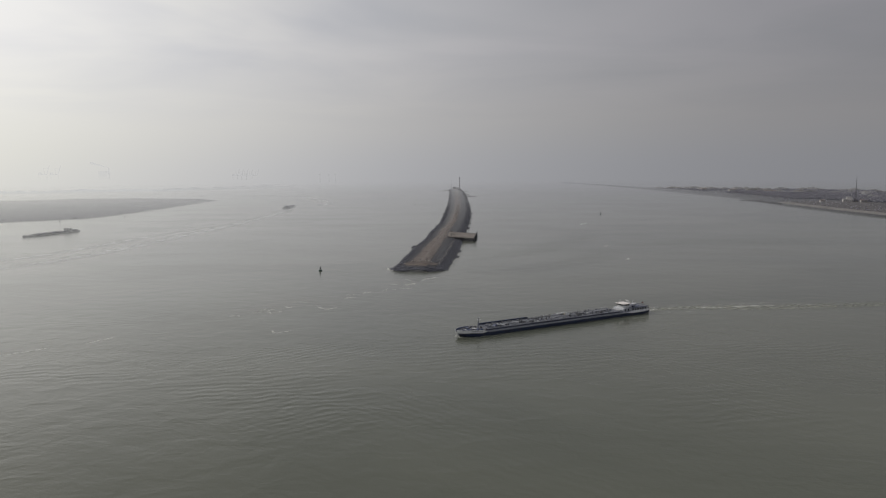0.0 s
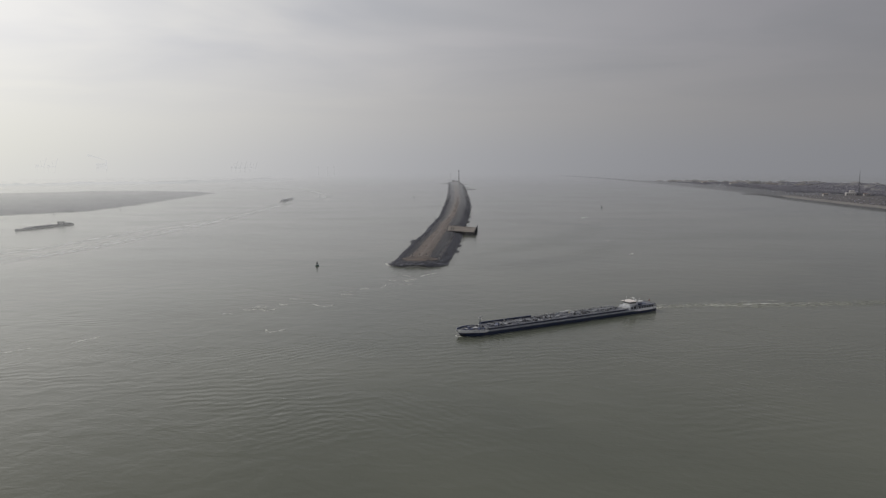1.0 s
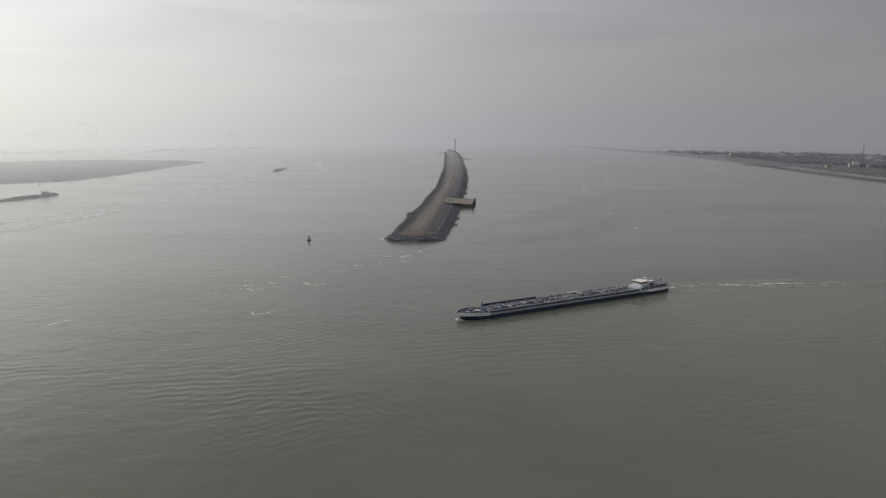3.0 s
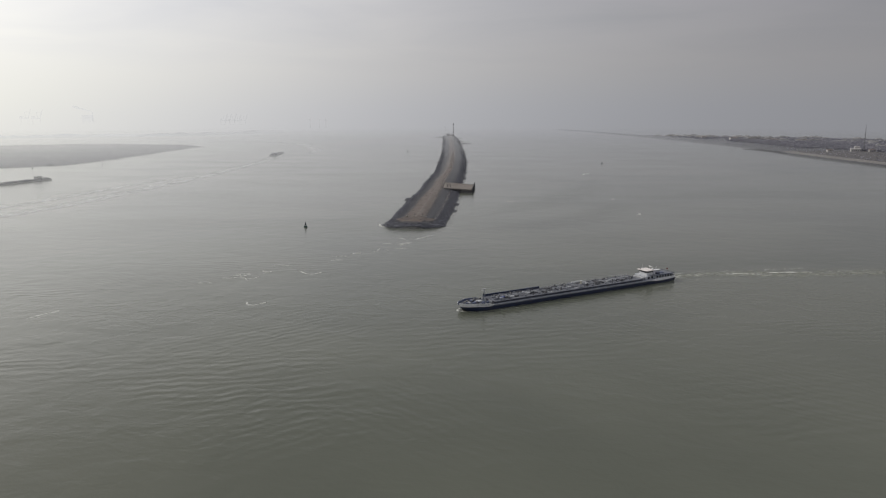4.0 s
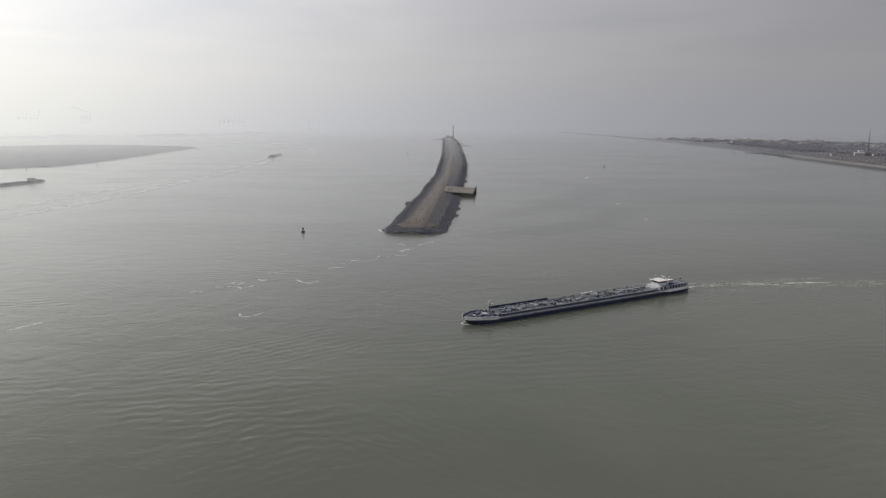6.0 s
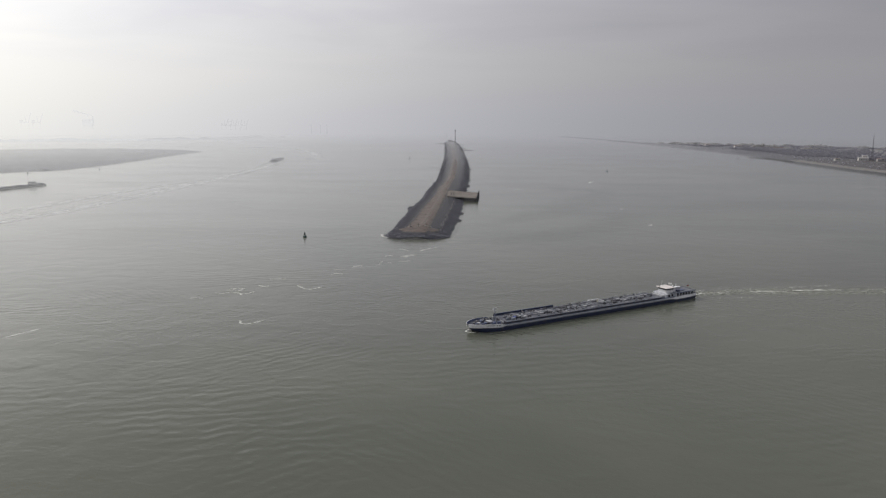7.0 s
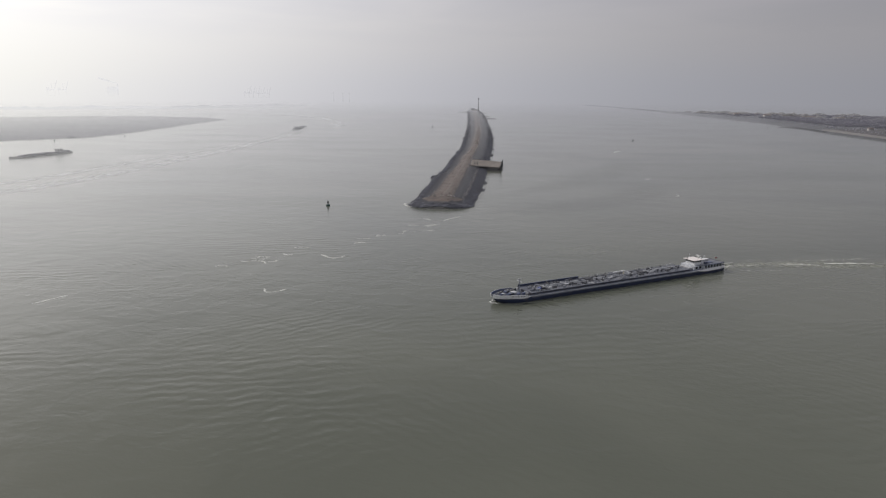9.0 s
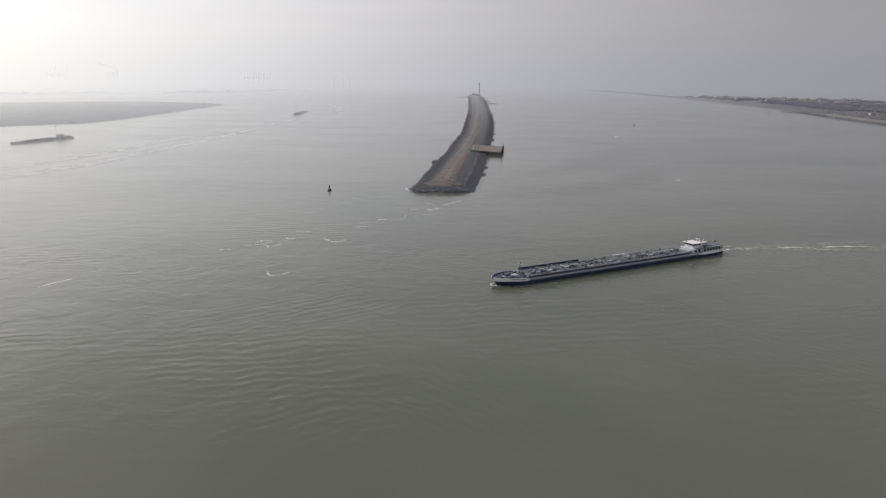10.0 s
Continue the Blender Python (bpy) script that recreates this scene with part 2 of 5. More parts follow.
def soil_material():
    """Brown gravel that gives way to dark weedy rubble down the slope, by the mesh's own measure across the dam."""
    m = surface("dam_soil", (0.155, 0.127, 0.113), (0.222, 0.184, 0.163), 0.09, 0.95, bump=0.5, stain=(0.085, 0.072, 0.064), spec=0.25)
    t = m.node_tree
    p = t.nodes["Principled BSDF"]
    gravel = p.inputs["Base Color"].links[0].from_socket
    at = t.nodes.new("ShaderNodeAttribute")
    at.attribute_name = "across"
    co = t.nodes.new("ShaderNodeTexCoord")
    n = t.nodes.new("ShaderNodeTexNoise")
    n.inputs["Scale"].default_value, n.inputs["Detail"].default_value = 0.12, 6
    link(t, co, "Object", n, "Vector")
    fine = t.nodes.new("ShaderNodeTexNoise")
    fine.inputs["Scale"].default_value, fine.inputs["Detail"].default_value = 0.9, 4
    link(t, co, "Object", fine, "Vector")
    dark = mix_rgb(t, fine.outputs[0], (0.044, 0.046, 0.057), (0.090, 0.089, 0.100))
    mp = t.nodes.new("ShaderNodeMapping")
    mp.inputs["Scale"].default_value = (0.45, 0.018, 0.2)
    link(t, co, "Object", mp, 0)
    lanes = t.nodes.new("ShaderNodeTexNoise")        # ruts and bands that run along the dam
    lanes.inputs["Scale"].default_value, lanes.inputs["Detail"].default_value = 1.0, 4
    link(t, mp, 0, lanes, "Vector")
    v = math_node(t, "ADD", at.outputs["Fac"], math_node(t, "MULTIPLY", n.outputs[0], 0.6))
    v = math_node(t, "ADD", v, math_node(t, "MULTIPLY", lanes.outputs[0], 0.7))
    r = t.nodes.new("ShaderNodeMapRange")
    r.interpolation_type = "SMOOTHSTEP"
    r.inputs[1].default_value, r.inputs[2].default_value = 0.80, 1.95
    t.links.new(v, r.inputs[0])
    col = mix_rgb(t, r.outputs[0], gravel, dark)
    t.links.new(col, p.inputs["Base Color"])
    return m


def foam_material(name, cover):
    m = bpy.data.materials.new(name)
    m.use_nodes = True
    t = m.node_tree
    p = t.nodes["Principled BSDF"]
    p.inputs["Base Color"].default_value = (0.72, 0.73, 0.68, 1)
    p.inputs["Roughness"].default_value = 0.8
    co = t.nodes.new("ShaderNodeTexCoord")
    n = t.nodes.new("ShaderNodeTexNoise")
    n.inputs["Scale"].default_value, n.inputs["Detail"].default_value = 0.7, 7
    n.inputs["Roughness"].default_value = 0.7
    link(t, co, "Object", n, "Vector")
    r = t.nodes.new("ShaderNodeMapRange")
    r.inputs[1].default_value, r.inputs[2].default_value = 0.56 - 0.25 * cover, 0.72 - 0.25 * cover
    r.inputs[4].default_value = 0.25 + 0.7 * cover
    link(t, n, 0, r, 0)
    link(t, r, 0, p, "Alpha")
    return m


def churn_material(name, colour, low, high, size, rough=0.35, bump=0.3):
    """Silt-laden churned water in an old wake, in drawn-out ragged patches."""
    m = surface(name, colour, tuple(1.2 * c for c in colour), 0.05, rough, bump=bump, fine=20.0, spec=0.3 if bump else 0.6)
    t = m.node_tree
    at = t.nodes.new("ShaderNodeAttribute")
    at.attribute_name = "edge"
    co = t.nodes.new("ShaderNodeTexCoord")
    n = t.nodes.new("ShaderNodeTexNoise")
    n.inputs["Scale"].default_value, n.inputs["Detail"].default_value = 1.0 / size, 6
    link(t, co, "Object", n, "Vector")
    r = t.nodes.new("ShaderNodeMapRange")
    r.inputs[1].default_value, r.inputs[2].default_value, r.inputs[3].default_value, r.inputs[4].default_value = 0.36, 0.64, low, high
    link(t, n, 0, r, 0)
    t.links.new(math_node(t, "MULTIPLY", r.outputs[0], at.outputs["Fac"]), t.nodes["Principled BSDF"].inputs["Alpha"])
    return m


M = dict(
    water=water_material(),
    rock=surface("armour_rock", (0.140, 0.145, 0.172), (0.225, 0.228, 0.255), 0.35, 0.8, bump=0.6, spec=0.2),
    core=surface("wet_rubble", (0.045, 0.043, 0.044), (0.085, 0.080, 0.076), 0.30, 0.7, bump=0.8),
    soil=soil_material(),
    track=surface("gravel_track", (0.172, 0.148, 0.138), (0.226, 0.198, 0.184), 0.10, 0.9, bump=0.4, stain=(0.12, 0.10, 0.088), spec=0.25),
    pad=surface("trodden_gravel", (0.118, 0.104, 0.097), (0.182, 0.157, 0.143), 0.12, 0.95, bump=0.4, stain=(0.105, 0.095, 0.090), spec=0.2),
    pale=surface("pale_concrete", (0.32, 0.30, 0.28), (0.44, 0.415, 0.39), 0.25, 0.85, bump=0.3, stain=(0.22, 0.20, 0.18)),
    deck_concrete=surface("pier_concrete", (0.22, 0.198, 0.18), (0.30, 0.272, 0.248), 0.15, 0.9, bump=0.3, stain=(0.13, 0.115, 0.105), spec=0.2),
    dark_concrete=surface("dark_pier_concrete", (0.085, 0.083, 0.088), (0.14, 0.135, 0.136), 0.4, 0.6, bump=0.4),
    navy=surface("navy_hull_paint", (0.020, 0.029, 0.068), (0.030, 0.041, 0.086), 0.25, 0.42, bump=0.05, stain=(0.055, 0.052, 0.062)),
    white=surface("white_ship_paint", (0.84, 0.85, 0.86), (0.89, 0.89, 0.89), 0.5, 0.4, bump=0.04, stain=(0.55, 0.54, 0.51)),
    # shaded copy of the white: the stern house's shade is put into the colour
    shipwhite_shade=surface("shaded_white_ship_paint", (0.50, 0.52, 0.56), (0.58, 0.60, 0.63), 0.5, 0.45, bump=0.04, stain=(0.40, 0.40, 0.41)),
    roof=surface("wheelhouse_roof_white", (0.74, 0.69, 0.66), (0.80, 0.75, 0.72), 0.6, 0.5, bump=0.03),
    grey=surface("grey_deck_paint", (0.15, 0.16, 0.19), (0.23, 0.24, 0.265), 0.30, 0.6, bump=0.1, stain=(0.12, 0.118, 0.125), spec=0.2),
    lightgrey=surface("light_grey_steel", (0.40, 0.41, 0.43), (0.52, 0.53, 0.54), 0.6, 0.5, bump=0.05, stain=(0.30, 0.29, 0.28)),
    walkdeck=surface("dark_walk_deck", (0.07, 0.078, 0.10), (0.11, 0.118, 0.14), 0.4, 0.65, bump=0.05, stain=(0.06, 0.06, 0.07), spec=0.12),
    sidedeck=surface("worn_side_deck", (0.14, 0.149, 0.178), (0.265, 0.275, 0.31), 0.4, 0.6, bump=0.05, stain=(0.12, 0.12, 0.135), spec=0.15),
    trunk_top=surface("worn_trunk_top_paint", (0.105, 0.112, 0.135), (0.19, 0.198, 0.225), 0.35, 0.6, bump=0.08, stain=(0.08, 0.08, 0.09), spec=0.2),
    trunk_side=surface("dark_trunk_paint", (0.036, 0.038, 0.052), (0.062, 0.062, 0.078), 0.4, 0.45, bump=0.05),
    strake=surface("blue_grey_strake_paint", (0.19, 0.21, 0.26), (0.28, 0.30, 0.35), 0.4, 0.5, bump=0.05, stain=(0.15, 0.15, 0.17)),
    bluegrey=surface("blue_grey_paint", (0.07, 0.09, 0.16), (0.11, 0.13, 0.21), 0.5, 0.5, bump=0.05),
    darksteel=surface("dark_steel", (0.035, 0.037, 0.045), (0.065, 0.066, 0.075), 0.7, 0.5, bump=0.05),
    glass=surface("dark_window_glass", (0.010, 0.012, 0.015), (0.016, 0.018, 0.022), 0.5, 0.08, bump=0.0),
    cream=surface("cream_paint", (0.60, 0.55, 0.42), (0.70, 0.66, 0.54), 0.8, 0.5, bump=0.03),
    blue=surface("blue_tarpaulin", (0.05, 0.07, 0.24), (0.07, 0.10, 0.32), 0.8, 0.6, bump=0.1),
    buoy=surface("dark_green_buoy_paint", (0.028, 0.070, 0.065), (0.042, 0.095, 0.086), 1.0, 0.55, bump=0.05),
    red=surface("faded_red_paint", (0.20, 0.05, 0.045), (0.28, 0.08, 0.07), 1.0, 0.6, bump=0.05),
    far_hull=surface("grey_barge_paint", (0.34, 0.345, 0.365), (0.40, 0.405, 0.42), 0.15, 0.5, bump=0.05),
    far_cargo=surface("grey_hatch_covers", (0.42, 0.425, 0.44), (0.50, 0.505, 0.515), 0.12, 0.6, bump=0.05),
    mud=surface("tidal_mud", (0.180, 0.187, 0.214), (0.228, 0.235, 0.262), 0.012, 0.75, bump=0.1, fine=20.0, spec=0.25),
    sand=surface("pale_beach_sand", (0.20, 0.188, 0.178), (0.27, 0.255, 0.24), 0.02, 0.95, bump=0.2, spec=0.1),
    revet=surface("shore_revetment_rock", (0.035, 0.035, 0.039), (0.06, 0.058, 0.062), 0.08, 0.9, bump=0.5, spec=0.1),
    scrub=surface("winter_scrub", (0.112, 0.111, 0.124), (0.155, 0.152, 0.164), 0.018, 0.95, bump=0.3, stain=(0.17, 0.162, 0.155), spec=0.1),
    dune_sand=surface("bleached_dune_sand", (0.33, 0.325, 0.325), (0.43, 0.425, 0.42), 0.02, 0.95, bump=0.2, stain=(0.20, 0.185, 0.165), spec=0.1),
    dune=surface("brown_dune_grass", (0.092, 0.084, 0.088), (0.132, 0.119, 0.120), 0.018, 0.95, bump=0.3, stain=(0.15, 0.132, 0.115), spec=0.1),
    # paler and bluer than bare twigs: haze is mixed into this colour
    wood=surface("haze_tinted_bare_wood", (0.172, 0.170, 0.212), (0.210, 0.206, 0.248), 0.012, 1.0, bump=0.0, sheen=0.6, fine=30.0, spec=0.1),
    house=surface("whitewashed_wall", (0.54, 0.52, 0.51), (0.62, 0.60, 0.585), 0.2, 0.8, bump=0.05),
    tiles=surface("dark_roof_tiles", (0.16, 0.13, 0.12), (0.22, 0.18, 0.165), 0.4, 0.8, bump=0.2),
    tower_dark=surface("dark_tower_paint", (0.05, 0.05, 0.055), (0.08, 0.08, 0.085), 0.5, 0.6, bump=0.05),
    tower_white=surface("white_tower_paint", (0.55, 0.55, 0.54), (0.65, 0.65, 0.64), 0.5, 0.6, bump=0.05),
    mastgrey=surface("weathered_mast_steel", (0.12, 0.12, 0.13), (0.17, 0.17, 0.18), 0.5, 0.6, bump=0.05),
    # no lamps: these glow only to paint haze over the far side
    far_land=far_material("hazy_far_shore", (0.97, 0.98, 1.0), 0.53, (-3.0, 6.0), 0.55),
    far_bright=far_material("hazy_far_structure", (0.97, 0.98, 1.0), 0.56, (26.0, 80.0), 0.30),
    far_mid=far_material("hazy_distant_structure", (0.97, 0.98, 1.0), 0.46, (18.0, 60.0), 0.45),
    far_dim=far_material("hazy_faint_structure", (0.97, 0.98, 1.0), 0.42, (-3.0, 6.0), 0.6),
    foam=foam_material("fresh_foam", 0.9),
    thinfoam=foam_material("thin_foam", 0.30),
    wakefoam=foam_material("spent_wake_foam", 0.2),
    rip=churn_material("tide_rip_water", (0.070, 0.078, 0.060), 0.0, 0.12, 2.6, 0.22, 1.0),
    churn=churn_material("churned_wake_water", (0.27, 0.28, 0.225), 0.12, 0.62, 4.0),
    oldwake=churn_material("thin_old_wake_foam", (0.77, 0.78, 0.77), 0.20, 0.52, 26.0, 0.6, 0.0),
)


# haze put into the alpha, the water's far rim included; reach tuned per material
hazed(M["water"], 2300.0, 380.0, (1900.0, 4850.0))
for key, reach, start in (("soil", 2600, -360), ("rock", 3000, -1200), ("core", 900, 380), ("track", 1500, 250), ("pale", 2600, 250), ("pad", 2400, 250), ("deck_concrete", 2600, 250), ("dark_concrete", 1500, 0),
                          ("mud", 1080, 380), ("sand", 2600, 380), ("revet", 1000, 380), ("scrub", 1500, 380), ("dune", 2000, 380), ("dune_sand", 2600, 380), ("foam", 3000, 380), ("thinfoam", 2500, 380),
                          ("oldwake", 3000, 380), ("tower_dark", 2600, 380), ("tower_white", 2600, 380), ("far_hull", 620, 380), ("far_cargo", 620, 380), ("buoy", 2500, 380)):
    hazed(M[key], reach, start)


# ---------------------------------------------------------------- mesh helpers
def mesh_of(name, bm, material, smooth=False):
    me = bpy.data.meshes.new(name)
    bm.to_mesh(me)
    bm.free()
    me.materials.append(material)
    if smooth:
        for f in me.polygons:
            f.use_smooth = True
    return me


def part(name, bm, material, parent=None, label="", smooth=False):
    ob = new(name, mesh_of(name, bm, material, smooth))
    if parent is not None:
        ob.parent = parent
    return tagged(ob, label)


def shared(name, me, parent, m):
    ob = new(name, me)
    ob.parent = parent
    ob.matrix_local = m
    return ob


def box(bm, x0, x1, y0, y1, z0, z1, bevel=0.0):
    made = bmesh.ops.create_cube(bm, size=1.0)["verts"]
    bmesh.ops.transform(bm, matrix=Matrix.Translation(((x0 + x1) / 2, (y0 + y1) / 2, (z0 + z1) / 2)) @ Matrix.Diagonal((x1 - x0, y1 - y0, z1 - z0, 1)), verts=made)
    if bevel:
        edges = list({e for v in made for e in v.link_edges})
        bmesh.ops.bevel(bm, geom=edges, offset=bevel, segments=2, affect="EDGES", profile=0.5)
    return bm


def boxed(*a, **k):
    return box(bmesh.new(), *a, **k)


def rod(bm, a, b, r0, r1=None, seg=8):
    a, b = Vector(a), Vector(b)
    d = b - a
    m = Matrix.Translation((a + b) / 2) @ d.to_track_quat("Z", "Y").to_matrix().to_4x4()
    bmesh.ops.create_cone(bm, cap_ends=True, segments=seg, radius1=r0, radius2=r0 if r1 is None else r1, depth=d.length, matrix=m)
    return bm


def rodded(*a, **k):
    return rod(bmesh.new(), *a, **k)


def loft(rings, closed=False, caps=False):
    bm = bmesh.new()
    rows = [[bm.verts.new(p) for p in ring] for ring in rings]
    for r0, r1 in zip(rows, rows[1:]):
        n = len(r0)
        for k in range(n if closed else n - 1):
            bm.faces.new((r0[k], r0[(k + 1) % n], r1[(k + 1) % n], r1[k]))
    if caps:
        bm.faces.new(rows[0])
        bm.faces.new(rows[-1])
    bmesh.ops.recalc_face_normals(bm, faces=bm.faces)
    return bm


def along(table, s):
    """Smooth interpolation in rows of (s, values...)."""
    for (a, *va), (b, *vb) in zip(table, table[1:]):
        if s <= b or b == table[-1][0]:
            f = min(max((s - a) / (b - a), 0.0), 1.0)
            return [p + (q - p) * f for p, q in zip(va, vb)]


ICO_V = [(-1, 1.618, 0), (1, 1.618, 0), (-1, -1.618, 0), (1, -1.618, 0), (0, -1, 1.618), (0, 1, 1.618), (0, -1, -1.618), (0, 1, -1.618),
         (1.618, 0, -1), (1.618, 0, 1), (-1.618, 0, -1), (-1.618, 0, 1)]
ICO_F = [(0, 11, 5), (0, 5, 1), (0, 1, 7), (0, 7, 10), (0, 10, 11), (1, 5, 9), (5, 11, 4), (11, 10, 2), (10, 7, 6), (7, 1, 8),
         (3, 9, 4), (3, 4, 2), (3, 2, 6), (3, 6, 8), (3, 8, 9), (4, 9, 5), (2, 4, 11), (6, 2, 10), (8, 6, 7), (9, 8, 1)]
ICO_N = np.array(ICO_V) / 1.902


def lumps(name, places, sizes, squash, rng, material, jitter=0.28, smooth=False):
    """Many uneven lumps (stones, bushes) joined into one mesh."""
    n = len(places)
    v = ICO_N[None] * (1 + rng.uniform(-jitter, jitter, (n, 12, 1)))
    v = v * np.stack([rng.uniform(0.75, 1.3, n), rng.uniform(0.75, 1.3, n), np.full(n, squash) * rng.uniform(0.8, 1.2, n)], 1)[:, None]
    a = rng.uniform(0, 6.283, n)
    c, s = np.cos(a)[:, None], np.sin(a)[:, None]
    x, y = v[..., 0] * c - v[..., 1] * s, v[..., 0] * s + v[..., 1] * c
    v = np.stack([x, y, v[..., 2]], 2) * np.asarray(sizes)[:, None, None] + np.asarray(places)[:, None]
    f = (np.array(ICO_F)[None] + 12 * np.arange(n)[:, None, None]).reshape(-1, 3)
    me = bpy.data.meshes.new(name)
    me.from_pydata(v.reshape(-1, 3).tolist(), [], f.tolist())
    me.polygons.foreach_set("use_smooth", np.full(len(me.polygons), smooth))
    me.materials.append(material)
    return me


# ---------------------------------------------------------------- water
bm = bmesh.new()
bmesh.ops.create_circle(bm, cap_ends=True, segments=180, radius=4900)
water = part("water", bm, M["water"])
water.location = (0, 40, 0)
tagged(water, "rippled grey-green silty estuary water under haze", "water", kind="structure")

# ---------------------------------------------------------------- the dam
# y, water line on its one side, on its other side
DAM = [(499, -64, -46), (502, -70, -39), (507, -74, -36), (514, -74.5, -35), (535, -73.2, -33.8), (560, -73.0, -33.0), (590, -73.4, -32.4), (660, -73.6, -32), (740, -71.4, -32.6),
       (810, -73.4, -33.2), (930, -72.2, -34), (1010, -75.0, -35), (1085, -78, -36.6), (1250, -84.5, -41.5), (1400, -91.5, -48.5), (1570, -101, -57.5), (1800, -114, -69), (2150, -134, -88),
       (2310, -143.5, -99), (2480, -158, -112), (2560, -160, -124)]
DAM_Y = [499, 500, 501.5, 503, 505, 507.5, 510, 513, 516, 520, 525, 530] + list(range(536, 900, 8)) + list(range(900, 1300, 20)) + list(range(1300, 2561, 42)) + [2560]
# f of the way up a slope, height, how far the gravel has given way to dark rubble
DAM_LEFT = ((0.0, 0.0, 2.0), (0.10, 1.2, 2.0), (0.22, 2.1, 2.0), (0.34, 2.9, 1.9), (0.48, 3.3, 1.45), (0.62, 3.6, 0.85), (0.8, 4.0, 0.3), (1.0, 4.2, 0.1))
DAM_RIGHT = ((1.0, 4.2, 0.15), (0.90, 4.1, 0.55), (0.74, 3.6, 1.25), (0.58, 3.1, 1.6), (0.46, 2.7, 1.7), (0.34, 2.2, 1.9), (0.2, 1.5, 2.0), (0.1, 0.9, 2.0), (0.0, 0.0, 2.0))


def dam_profile(y):
    xl, xr = along(DAM, y)
    w = xr - xl
    e = along(((499, 0.35), (504, 0.75), (512, 0.95), (524, 1.0), (2560, 1.0)), y)[0]     # the head is lower
    cl, cr = xl + along(((499, 0.40), (530, 0.42), (700, 0.44), (2560, 0.42)), y)[0] * w, xr - along(((499, 0.34), (540, 0.45), (700, 0.48), (2560, 0.38)), y)[0] * w
    return xl, xr, cl, cr, e


def dam_height(x, y):
    xl, xr, cl, cr, e = dam_profile(y)
    if x <= cl:
        h = along([(f, z) for f, z, v in DAM_LEFT], (x - xl) / (cl - xl))[0]
    elif x >= cr:
        h = along([(f, z) for f, z, v in DAM_RIGHT[::-1]], (xr - x) / (xr - cr))[0]
    else:
        h = 4.2
    return e * h


def spur(y, side):
    """How far the rubble juts out into the water: uneven, with a short spur here and there."""
    j = 1.4 * noise.noise(Vector((y * 0.06, side * 7.0, 0.0)))
    k = noise.noise(Vector((y * 0.028, 4.0 + 3 * side, 0.0)))
    return max(-0.8, j + (2.8 * min(1.0, (k - 0.18) / 0.12) if k > 0.18 else 0.0))



